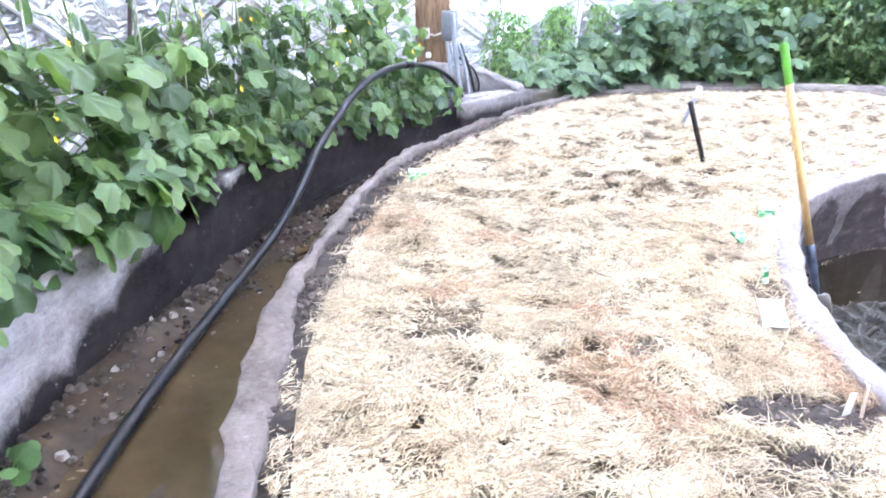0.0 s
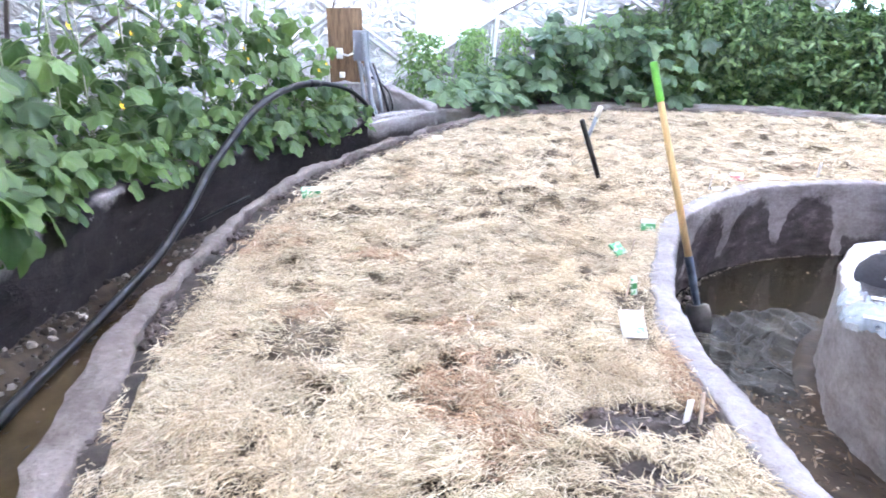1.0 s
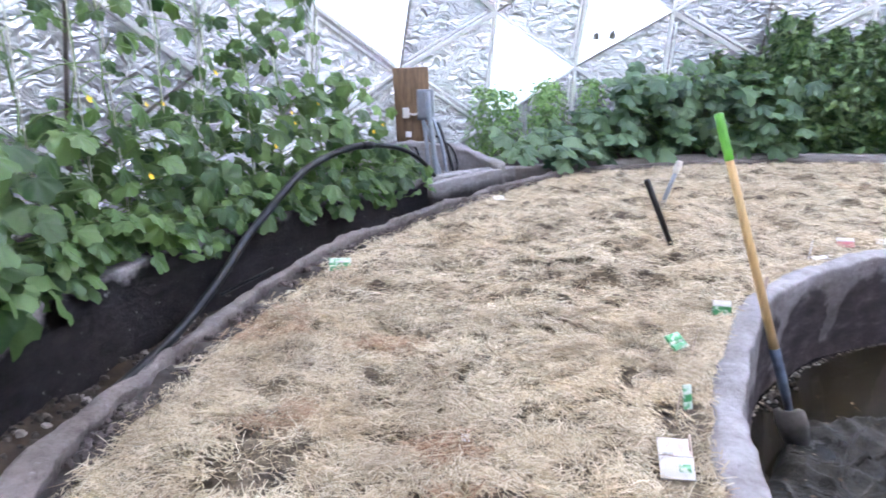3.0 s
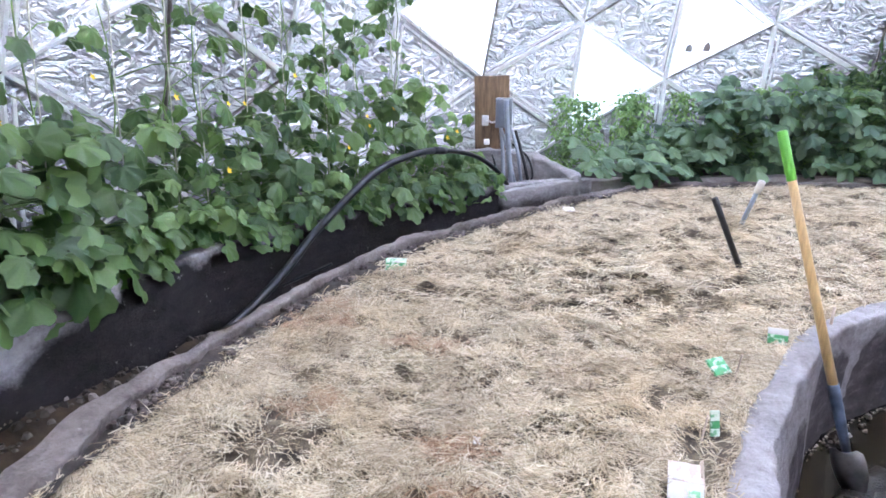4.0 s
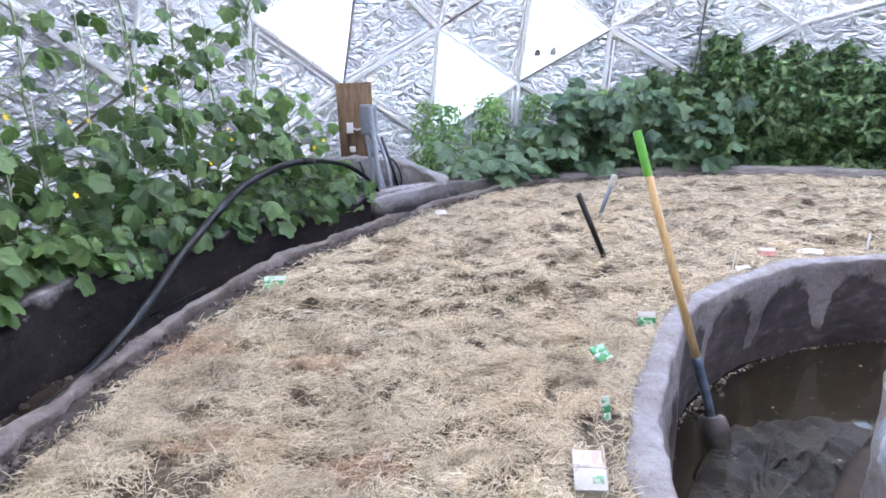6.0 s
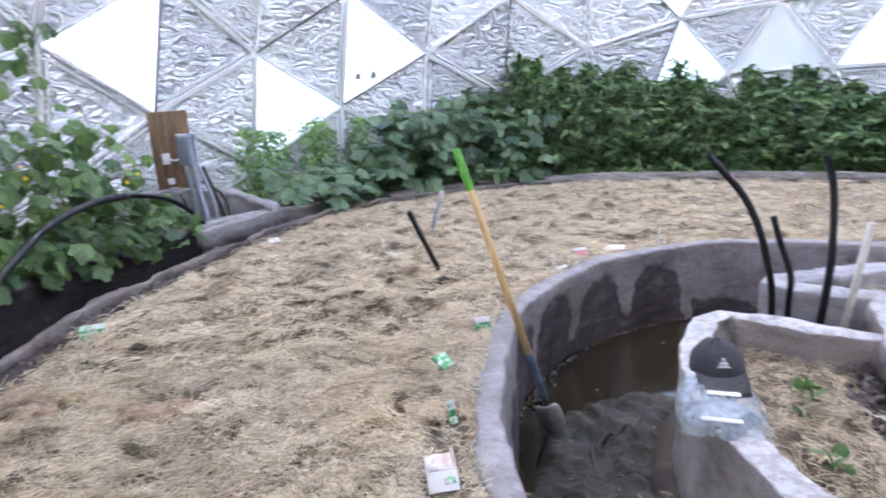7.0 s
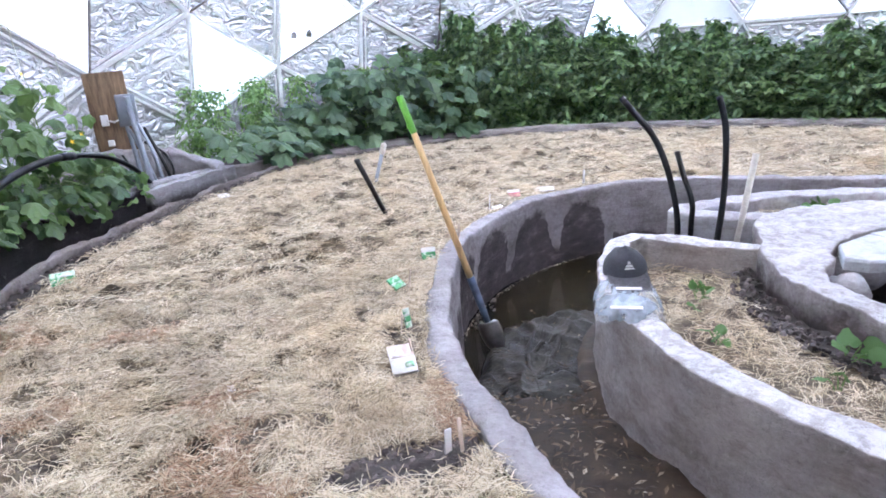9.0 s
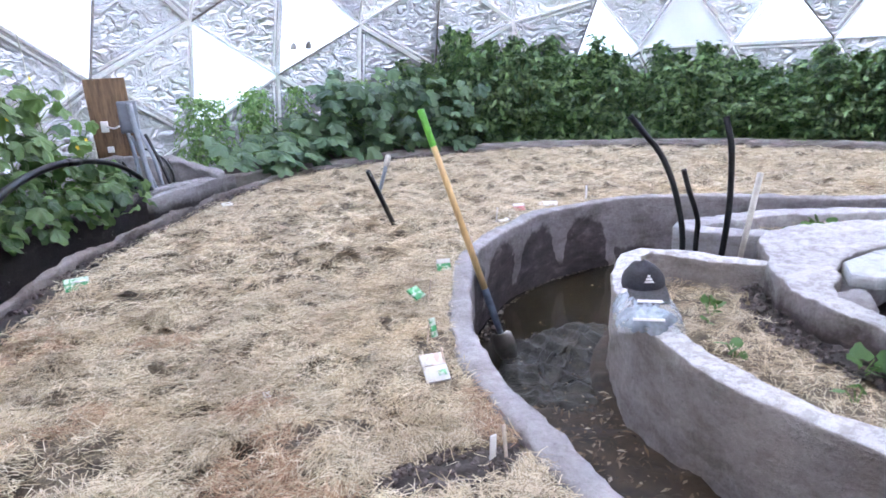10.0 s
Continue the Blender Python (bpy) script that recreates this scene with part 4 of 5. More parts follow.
def flagstone(r0, r1, a0, a1, z, thick, rnd, parent, mat=None):
    """One irregular slab, by its stretch round the pit."""
    ring = []
    for a, r in ((a0, r0), ((a0 + a1) / 2, r0 - 0.01), (a1, r0), (a1, (r0 + r1) / 2), (a1, r1), ((a0 + a1) / 2, r1 + 0.015), (a0, r1), (a0, (r0 + r1) / 2)):
        p = at_s(r + rnd.uniform(-0.02, 0.02), a + rnd.uniform(-2, 2))
        ring.append(p)
    bm = bmesh.new()
    low = [bm.verts.new((*p, z - thick)) for p in ring]
    mid = [bm.verts.new((*p, z - 0.012)) for p in ring]
    c = sum(ring) / len(ring)
    top = [bm.verts.new((*(c + (p - c) * 0.95), z + rnd.uniform(-0.004, 0.004))) for p in ring]
    for lo, hi in ((low, mid), (mid, top)):
        for k in range(8):
            bm.faces.new((lo[k], lo[(k + 1) % 8], hi[(k + 1) % 8], hi[k]))
    bm.faces.new(top)
    bm.faces.new(low[::-1])
    return part("flagstone", bm, mat or M_STONE, parent, smooth=False)


def pit():
    rnd = random.Random(3)
    pit_ob = thing("stone_pit", "sunken dark-lined pit with pale flagstones along its far edge", "pit", kind="structure")
    bm = bmesh.new()
    rings = []
    for r, z in ((0.86, -0.06), (0.74, -0.12), (0.64, -0.32), (0.5, -0.4), (0.3, -0.46), (0.02, -0.48)):
        rings.append([bm.verts.new((S[0] + r * math.cos(k * math.tau / 48), S[1] + r * math.sin(k * math.tau / 48), z + bumpy((r * 9, k, z), 0.02, 0.6))) for k in range(48)])
    for p, q in zip(rings, rings[1:]):
        for k in range(48):
            bm.faces.new((p[k], p[(k + 1) % 48], q[(k + 1) % 48], q[k]))
    # the hollow's deep shade is put into the lining's dark colour
    part("lining", bm, M_SOIL, pit_ob)
    for a0, a1, r0, r1, z in ((91, 133, 0.5, 0.675, 0.022), (54, 87, 0.5, 0.71, 0.02), (18, 50, 0.55, 0.8, 0.016)):
        flagstone(r0, r1, a0, a1, z, 0.055, rnd, pit_ob)
    for r, a, z, size in ((0.68, 146, -0.07, (0.12, 0.09, 0.06)), (0.62, 112, -0.1, (0.16, 0.12, 0.08)), (0.6, 88, -0.11, (0.19, 0.12, 0.085)), (0.62, 60, -0.11, (0.2, 0.13, 0.09)), (0.64, 34, -0.1, (0.18, 0.12, 0.08))):
        bm = bmesh.new()
        bmesh.ops.create_icosphere(bm, subdivisions=3, radius=1, matrix=Matrix.Rotation(radians(a + 90), 4, "Z") @ Matrix.Diagonal((*size, 1)))
        for vtx in bm.verts:
            vtx.co += vtx.normal * (bumpy(vtx.co, 0.03, 9, a) + bumpy(vtx.co, 0.012, 25, a))
            vtx.co += Vector((*at_s(r, a), z))
        part("stone", bm, M_BLOCK, pit_ob)


pit()

# ---- tools, pipes and fittings ----


def bar_thing(name, label, category, pts, radius, mat, group="", sides=10, n=24):
    base = Vector(pts[-1])
    bm = bmesh.new()
    tube(bm, [Vector(p) - base for p in (spline(pts, n) if len(pts) > 2 else pts)], radius, sides)
    me = bpy.data.meshes.new(name)
    bm.to_mesh(me)
    bm.free()
    me.materials.append(mat)
    me.polygons.foreach_set("use_smooth", [True] * len(me.polygons))
    return thing(name, label, category, group=group, mesh=me, at=base)


def shovel():
    top, tip = Vector((1.614, 3.111, 0.851)), Vector((2.008, 2.917, -0.54))
    d = (tip - top).normalized()
    ob = thing("shovel", "long-handled shovel leaning on the pond rim, blade in the mud", "shovel", at=tip)
    up = -d
    g = bmesh.new()
    tube(g, [up * s for s in (1.455, 1.45, 1.3, 1.265, 1.26)], [0.012, 0.019, 0.0185, 0.0185, 0.0165], 12)
    part("grip", g, M_GRIP, ob, "bright green grip")
    h = bmesh.new()
    tube(h, [up * s for s in (1.262, 0.9, 0.42)], [0.0165, 0.0175, 0.019], 12)
    part("handle", h, M_HANDLE, ob, "varnished wooden handle")
    f = bmesh.new()
    tube(f, [up * s for s in (0.45, 0.44, 0.3, 0.12)], [0.02, 0.022, 0.021, 0.014], 12)
    part("socket", f, M_SOCKET, ob, "blue-grey steel socket")
    # blade: a dished, pointed plate
    side = d.cross(Vector((0.62, 0.78, 0.0))).normalized()
    face = side.cross(d).normalized()
    verts = []
    rows = [(0.18, 0.036), (0.17, 0.057), (0.13, 0.063), (0.08, 0.061), (0.03, 0.05), (-0.02, 0.03), (-0.05, 0.006)]
    for s, w in rows:
        for k in range(-4, 5):
            x = k / 4
            dish = 0.028 * (1 - x * x) * min(1, s / 0.1)
            verts.append(up * s + side * (w * x) - face * dish)
    n = 9
    faces = [(i * n + k, i * n + k + 1, (i + 1) * n + k + 1, (i + 1) * n + k) for i in range(len(rows) - 1) for k in range(n - 1)]
    b = bmesh.new()
    me = mesh_from("blade", verts, faces, M_STEEL)
    b.from_mesh(me)
    bmesh.ops.solidify(b, geom=b.faces[:], thickness=0.004)
    part("blade", b, M_STEEL, ob, "mud-stained steel blade")
    return ob


shovel()



def black_hose():
    """The thick hose in the trench, a coupling past the top of its arch, and the thinner end that drops into the basin."""
    line = spline([(-0.6, -1.6, -0.41), (-0.95, -0.2, -0.41), (-1.06, 0.9, -0.41), (-1.1, 1.6, -0.41), (-1.11, 2.3, -0.41), (-1.06, 3.0, -0.38), (-0.97, 3.5, -0.29), (-0.89, 3.94, -0.125), (-0.84, 4.26, 0.03), (-0.74, 4.59, 0.2), (-0.6, 4.93, 0.38),
                   (-0.42, 5.28, 0.47), (-0.24, 5.57, 0.48), (-0.02, 5.88, 0.41), (0.14, 6.12, 0.26), (0.24, 6.38, 0.06)], 120)
    base = Vector(line[40])
    pts = [Vector(p) - base for p in line]
    ob = thing("black_hose", "thick black hose lying in the trench and arching upward", "hose", at=base)
    for name, lo, hi, rad, label in (("hose_length", 0, 95, 0.027, ""), ("coupling", 93, 97, 0.03, "black hose coupling"), ("hose_end", 95, 120, 0.02, "thinner black hose end")):
        bm = bmesh.new()
        tube(bm, pts[lo:hi], rad, 12)
        part(name, bm, M_BLACK, ob, label)


black_hose()
for _pts, _rad in (([(3.07, 3.28, 0.72), (3.13, 3.22, 0.62), (3.2, 3.15, 0.5), (3.25, 3.1, 0.36), (3.29, 3.06, 0.18), (3.32, 3.03, -0.07), (3.32, 3.03, -0.6)], 0.0185),
                   ([(3.28, 3.02, 0.4), (3.31, 2.99, 0.26), (3.35, 2.95, 0.09), (3.35, 2.95, -0.06), (3.35, 2.95, -0.6)], 0.016),
                   ([(3.43, 2.87, 0.71), (3.46, 2.84, 0.54), (3.47, 2.83, 0.3), (3.47, 2.83, 0.13), (3.46, 2.84, -0.07), (3.43, 2.88, -0.6)], 0.0185)):
    bar_thing("standpipe_hose", "curved black poly hose standing up between the bed walls", "hose", _pts, _rad, M_BLACK, group="hoses standing in the pond gap")
bar_thing("pale_stick", "pale bare wooden stick standing among the hoses", "stick", [(3.6, 2.74, 0.38), (3.53, 2.84, -0.6)], 0.018, M_PVC)
bar_thing("black_stake", "black pipe stake leaning out of the straw", "stake", [(1.603, 4.077, 0.417), (1.83, 4.23, -0.05)], 0.017, M_BLACK)


def capped_stake():
    top, foot = Vector((2.18, 5.375, 0.345)), Vector((2.06, 5.4, -0.05))
    ob = thing("grey_stake", "grey pipe stake with a pale plastic cap in the straw", "stake", at=foot)
    d = top - foot
    bm = bmesh.new()
    tube(bm, [d * s for s in (0, 0.8)], 0.017, 10)
    part("pipe", bm, M_GREYPIPE, ob)
    bm = bmesh.new()
    tube(bm, [d * s for s in (0.76, 0.78, 0.98, 1.0)], [0.02, 0.026, 0.026, 0.015], 10)
    part("cap", bm, M_PVC, ob, "pale plastic cap")


capped_stake()


def valve_box():
    """The low cement basin by the trench, open above, in which the pipes come up."""
    ob = thing("valve_basin", "low rough cement basin round the pipes beside the trench", "basin", kind="structure")
    for pts, top, w in (([(-0.75, 7.0), (-0.3, 7.2), (0.28, 7.3), (0.4, 7.24)], 0.31, 0.08), ([(0.42, 7.22), (0.62, 7.12), (0.78, 6.95), (0.86, 6.84)], 0.21, 0.07), ([(-0.42, 6.15), (-0.5, 6.6), (-0.68, 6.98)], 0.22, 0.1)):
        part("basin_wall", sweep_wall("basin_wall", spline(pts, 30), w, w, top, -0.1, M_BLOCK, rough=0.03, rise=(lambda u: 0.1 - 0.2 * u) if top == 0.21 else None), None, ob)
    part("basin_block", sweep_wall("basin_block", dense([(0.19, 6.12), (0.6, 6.56), (1.02, 7.0)]), 0.0, 0.16, 0.055, -0.4, M_BLOCKFOOT, rough=0.012, edge=0.4, rise=lambda u: 0.03 * u), None, ob, "straight paler cement block")


valve_box()


def meter_board():
    ob = thing("plywood_board", "upright weathered plywood board with outlets below the dome joint", "board", at=(-0.08, 7.38, 0.3))
    bm = bmesh.new()
    rounded_box(bm, (0.38, 0.025, 0.8), Matrix.Translation((0, 0, 0.4)) @ Matrix.Rotation(radians(-1.5), 4, "Y"), 0.004)
    part("board", bm, M_PLY, ob)
    for x, z, sx, sz in ((-0.07, 0.33, 0.07, 0.11), (-0.05, 0.1, 0.06, 0.06)):
        bm = bmesh.new()
        rounded_box(bm, (sx, 0.03, sz), Matrix.Translation((x, -0.025, z)), 0.006)
        part("outlet", bm, M_WHITE, ob, "white outlet cover")
    bm = bmesh.new()
    tube(bm, [(-0.05, -0.05, 0.33), (0.02, -0.07, 0.31), (0.09, -0.09, 0.34)], 0.009, 8)
    part("cable", bm, M_WHITE, ob, "white cable")
    box = thing("junction_box", "grey electrical junction box with conduits beside the plywood", "junction box", at=(0.1, 6.98, 0.58))
    bm = bmesh.new()
    rounded_box(bm, (0.17, 0.1, 0.3), Matrix.Translation((0, 0, 0.15)), 0.012)
    part("body", bm, M_BOX, box)
    bm = bmesh.new()
    rounded_box(bm, (0.15, 0.012, 0.27), Matrix.Translation((0, -0.055, 0.15)), 0.004)
    part("lid", bm, M_BOX, box)
    for pts, rad, mat in (([(0.13, 6.86, 0.86), (0.16, 6.82, 0.5), (0.22, 6.77, -0.02)], 0.026, M_GREYPIPE), ([(0.17, 6.93, 0.6), (0.26, 6.85, 0.35), (0.32, 6.8, -0.02)], 0.018, M_GREYPIPE),
                          ([(0.07, 6.96, 0.6), (0.11, 6.88, 0.3), (0.13, 6.8, -0.02)], 0.02, M_GREYPIPE), ([(0.22, 7.0, 0.55), (0.33, 6.85, 0.25), (0.4, 6.8, -0.02)], 0.016, M_BLACK), ([(-0.02, 7.0, 0.3), (0.03, 6.9, 0.2), (0.09, 6.75, -0.02)], 0.012, M_BLACK),
                          ([(0.2, 6.93, 0.42), (0.36, 6.88, 0.3), (0.42, 6.84, 0.12), (0.36, 6.78, -0.02)], 0.011, M_BLACK), ([(0.1, 6.84, 0.56), (0.18, 6.82, 0.3), (0.27, 6.76, -0.02)], 0.014, M_GREYPIPE)):
        bar_thing("conduit" if mat is M_GREYPIPE else "cable", "grey plastic conduit rising out of the cement basin" if mat is M_GREYPIPE else "black cable rising out of the cement basin", "pipe", pts, rad, mat, group="pipes in the valve basin")


meter_board()

# ---- cap and bag on the bed wall ----


def baseball_cap():
    ob = thing("baseball_cap", "dark faded baseball cap resting on a plastic bag", "cap", at=pose(2.258, 2.168, 0.09, 0, 0, 243) @ pose(0, 0, 0, 3, 2, 0) @ Matrix.Diagonal((1.14, 1.08, 0.92, 1)))
    verts, faces = [], []
    seg, rows = 32, 8
    for r in range(rows + 1):
        e = r / rows * math.pi / 2
        for k in range(seg):
            t = k * math.tau / seg
            x, y = 0.098 * math.cos(t) * math.cos(e) ** 0.95, 0.085 * math.sin(t) * math.cos(e) ** 0.95
            seam = 1 - 0.02 * (abs(math.sin(3 * t)) < 0.12)
            verts.append((x * seam, y * seam, 0.118 * math.sin(e) + 0.01 * math.cos(t) * math.sin(e) + bumpy((x, y, r * 0.02), 0.014, 18) - 0.016 * max(0.0, math.sin(e)) * max(0.0, math.cos(t * 2 + 0.6)) ** 2))
    for r in range(rows):
        for k in range(seg):
            faces.append((r * seg + k, r * seg + (k + 1) % seg, (r + 1) * seg + (k + 1) % seg, (r + 1) * seg + k))
    part("crown", mesh_from("crown", verts, faces, M_CAP), None, ob)
    bm = bmesh.new()
    rows_v = []
    for i in range(6):
        u = i / 5
        row = []
        for k in range(13):
            t = radians(-66 + 132 * k / 12)
            a = Vector((0.095 * math.cos(t), 0.084 * math.sin(t), 0.012))
            b = Vector((0.1 + 0.085 * math.cos(t * 0.95), 0.082 * math.sin(t), -0.012 - 0.024 * (k / 6 - 1) ** 2))
            row.append(bm.verts.new(a.lerp(b, u) + Vector((0, 0, 0.008 * math.sin(math.pi * u)))))
        rows_v.append(row)
    for r0, r1 in zip(rows_v, rows_v[1:]):
        for k in range(12):
            bm.faces.new((r0[k], r1[k], r1[k + 1], r0[k + 1]))
    bmesh.ops.solidify(bm, geom=bm.faces[:], thickness=0.004)
    part("brim", bm, M_BRIM, ob, "lighter grey brim")
    bm = bmesh.new()
    bmesh.ops.create_uvsphere(bm, u_segments=8, v_segments=6, radius=0.008, matrix=Matrix.Translation((0, 0, 0.11)))
    part("button", bm, M_CAP, ob)
    # plain white emblem on the front of the crown
    bm = bmesh.new()
    for y0, y1, z0, z1 in ((-0.02, 0.02, 0.05, 0.058), (-0.014, 0.014, 0.061, 0.07), (-0.006, 0.006, 0.073, 0.085)):
        q = [bm.verts.new((0.0925 - 0.24 * (z - 0.05), y, z)) for y, z in ((y0, z0), (y1, z0), (y1 * 0.7, z1), (y0 * 0.7, z1))]
        q2 = [bm.verts.new(v.co + Vector((0.004, 0, 0.002))) for v in q]
        for k in range(4):
            bm.faces.new((q[k], q[(k + 1) % 4], q2[(k + 1) % 4], q2[k]))
        bm.faces.new(q2)
    part("emblem", bm, M_WHITE, ob, "plain white emblem")


def plastic_bag():
    ob = thing("plastic_bag", "crumpled clear plastic bag lying over the bed wall", "bag", at=pose(2.17, 2.035, 0.0, 0, 0, 146))
    n = 40
    verts, faces = [], []
    for i in range(n):
        for k in range(n):
            u, v = i / (n - 1) * 2 - 1, k / (n - 1) * 2 - 1
            x, y = 0.135 * u * (1 - 0.06 * v * v), 0.195 * v * (1 - 0.1 * u * u)
            h = (0.07 if v > -0.2 else 0.07 - 0.02 * (-0.2 - v)) * (1 - abs(u) ** 5) * (1 - abs(v) ** 6) - 0.012 * abs(u) ** 6
            fold = 1 - abs(noise.noise(Vector((x * 16 + 0.4 * y, y * 22, 0))))
            h += 0.022 * fold ** 3 + 0.016 * noise.noise(Vector((x * 34, y * 26, 3))) - 0.006
            verts.append((x + 0.008 * noise.noise(Vector((y * 30, 1, h))), y, h))
    faces = [(i * n + k, i * n + k + 1, (i + 1) * n + k + 1, (i + 1) * n + k) for i in range(n - 1) for k in range(n - 1)]
    part("film", mesh_from("film", verts, faces, M_BAG), None, ob)
    bm = bmesh.new()
    bmesh.ops.create_icosphere(bm, subdivisions=3, radius=1, matrix=Matrix.Translation((0.0, 0.1, 0.032)) @ Matrix.Diagonal((0.105, 0.06, 0.032, 1)))
    for vtx in bm.verts:
        vtx.co += vtx.normal * bumpy(vtx.co, 0.01, 25)
    part("contents", bm, M_CONTENTS, ob, "grey-blue folded cloth inside")
    # The second strip is a highlight along the film's edge, built as paper.
    for x, y, w, d, z, turn in ((0.0, 0.062, 0.1, 0.026, 0.093, 0), (0.015, 0.175, 0.12, 0.014, 0.058, 30)):
        bm = bmesh.new()
        rounded_box(bm, (w, d, 0.003), Matrix.Translation((x, y, z)) @ Matrix.Rotation(radians(-turn), 4, "X"), 0.001)
        part("label", bm, M_PAPER, ob, "plain white strip for the label and the film edge's painted highlight")


baseball_cap()
plastic_bag()

def on_straw(x, y):
    rim, edge = from_edges(x, y)
    return rim > -0.015 and edge > 0.0 + 0.055 * noise.noise(Vector((x * 6, y * 6, 0)))


# ---- seed packets, markers and scraps on the straw ----


def flat_thing(name, label, category, at, size, turn, lean, mats, group="", bars=()):
    """A thin packet that stands or lies: panels one above another, size (width, height, thickness)."""
    z0 = straw_height(at[0], at[1]) + 0.016 if on_straw(at[0], at[1]) else at[2]
    ob = thing(name, label, category, group=group, at=pose(at[0], at[1], z0, lean, 0, turn))
    w, h, t = size
    z = 0.0
    for mat, share in mats:
        bm = bmesh.new()
        rounded_box(bm, (w, t, h * share - 0.001), Matrix.Translation((0, 0, z + h * share / 2)), min(t * 0.4, 0.002))
        part("panel", bm, mat, ob)
        z += h * share
    for x, zz, bw, bh, mat in bars:
        bm = bmesh.new()
        rounded_box(bm, (bw, 0.002, bh), Matrix.Translation((x, -t / 2 - 0.001, zz)), 0)
        part("print", bm, mat, ob)
    return ob


flat_thing("seed_packet", "green and white seed packet leaning in the straw", "seed packet", (-0.12, 3.77, 0.0), (0.12, 0.075, 0.006), 8, -40, [(M_GREEN, 0.6), (M_PALEGREEN, 0.4)], "seed packets", [(0.02, 0.05, 0.05, 0.01, M_WHITE)])
flat_thing("seed_packet", "small white and green seed packet beside the pond rim", "seed packet", (1.71, 3.11, 0.0), (0.075, 0.065, 0.016), -12, -25, [(M_GREEN, 0.6), (M_WHITE, 0.4)], "seed packets", [(0.0, 0.02, 0.03, 0.008, M_PALEGREEN)])
flat_thing("seed_packet", "crumpled bright green seed packet on the straw", "seed packet", (1.43, 2.74, 0.0), (0.075, 0.07, 0.012), 35, -55, [(M_GREEN, 0.4), (M_PALEGREEN, 0.15), (M_GREEN, 0.45)], "seed packets")
flat_thing("seed_packet", "narrow green seed packet in a hollow", "seed packet", (1.32, 2.31, 0.0), (0.028, 0.08, 0.008), 15, -14, [(M_PALEGREEN, 0.3), (M_GREEN, 0.3), (M_PALEGREEN, 0.4)], "seed packets")
flat_thing("seed_packet", "white and peach seed packet leaning back in straw", "seed packet", (1.18, 1.94, 0.0), (0.088, 0.115, 0.01), -6, -58, [(M_PAPER, 0.55), (M_PEACH, 0.45)], "seed packets", [(-0.02, 0.075, 0.025, 0.02, M_WHITE), (0.02, 0.03, 0.03, 0.022, M_PALEGREEN)])


def tag(label, foot, height, lean, turn, mat, w=0.014):
    ob = thing("plant_marker", label, "plant marker", group="plant markers in the straw", at=pose(foot[0], foot[1], straw_height(foot[0], foot[1]) - 0.01, lean, 0, turn))
    bm = bmesh.new()
    rounded_box(bm, (w, 0.005, height), Matrix.Translation((0, 0, height / 2)), 0.001)
    part("blade", bm, mat, ob)
    return ob


for _f, _h, _l, _t, _m in (((1.14, 1.47, -0.03), 0.1, 4, 10, M_WHITE), ((1.18, 1.46, -0.03), 0.12, -4, 30, M_STICK), ((1.47, 2.75, -0.03), 0.11, 8, 60, M_STICK), ((1.28, 2.3, -0.03), 0.1, 6, 70, M_STICK), ((1.24, 2.0, -0.03), 0.12, -10, 60, M_STICK),
                           ((2.49, 3.97, -0.03), 0.13, 5, 60, M_WHITE), ((3.5, 4.3, -0.03), 0.12, 2, 20, M_WHITE), ((1.98, 3.33, -0.03), 0.13, 3, 20, M_STICK)):
    tag("white plastic plant marker in the straw" if _m is M_WHITE else "thin wooden plant marker in the straw", _f, _h, _l, _t, _m, 0.02 if _m is M_WHITE else 0.013)
flat_thing("paper_scrap", "white paper scrap lying beside the pond rim", "scrap", (2.56, 3.96, 0.005), (0.1, 0.03, 0.006), 20, -70, [(M_WHITE, 1.0)], "scraps on the straw")
flat_thing("paper_scrap", "long white paper scrap on the straw", "scrap", (3.1, 4.27, 0.01), (0.19, 0.05, 0.01), -20, -60, [(M_WHITE, 1.0)], "scraps on the straw")
flat_thing("paper_scrap", "pink and white scrap on the straw", "scrap", (2.82, 4.2, 0.0), (0.09, 0.06, 0.01), -10, -40, [(M_PINK, 0.6), (M_WHITE, 0.4)], "scraps on the straw")
flat_thing("paper_scrap", "small white scrap beside the curb", "scrap", (0.82, 5.73, 0.015), (0.1, 0.045, 0.006), 30, -50, [(M_WHITE, 1.0)], "scraps on the straw")
flat_thing("paper_scrap", "tiny white flake on the straw", "scrap", (0.62, 2.1, 0.02), (0.025, 0.025, 0.004), 0, -60, [(M_WHITE, 1.0)], "scraps on the straw")
flat_thing("paper_scrap", "small cream block lying on the planting wall", "scrap", (6.85, 7.0, 0.09), (0.12, 0.05, 0.05), -45, 0, [(M_PVC, 1.0)], "scraps on the straw")
bar_thing("twig", "dark twig sticking across the trench from the curb", "twig", [(-0.74, 3.6, -0.1), (-0.46, 3.66, 0.03)], 0.008, M_BLACK)

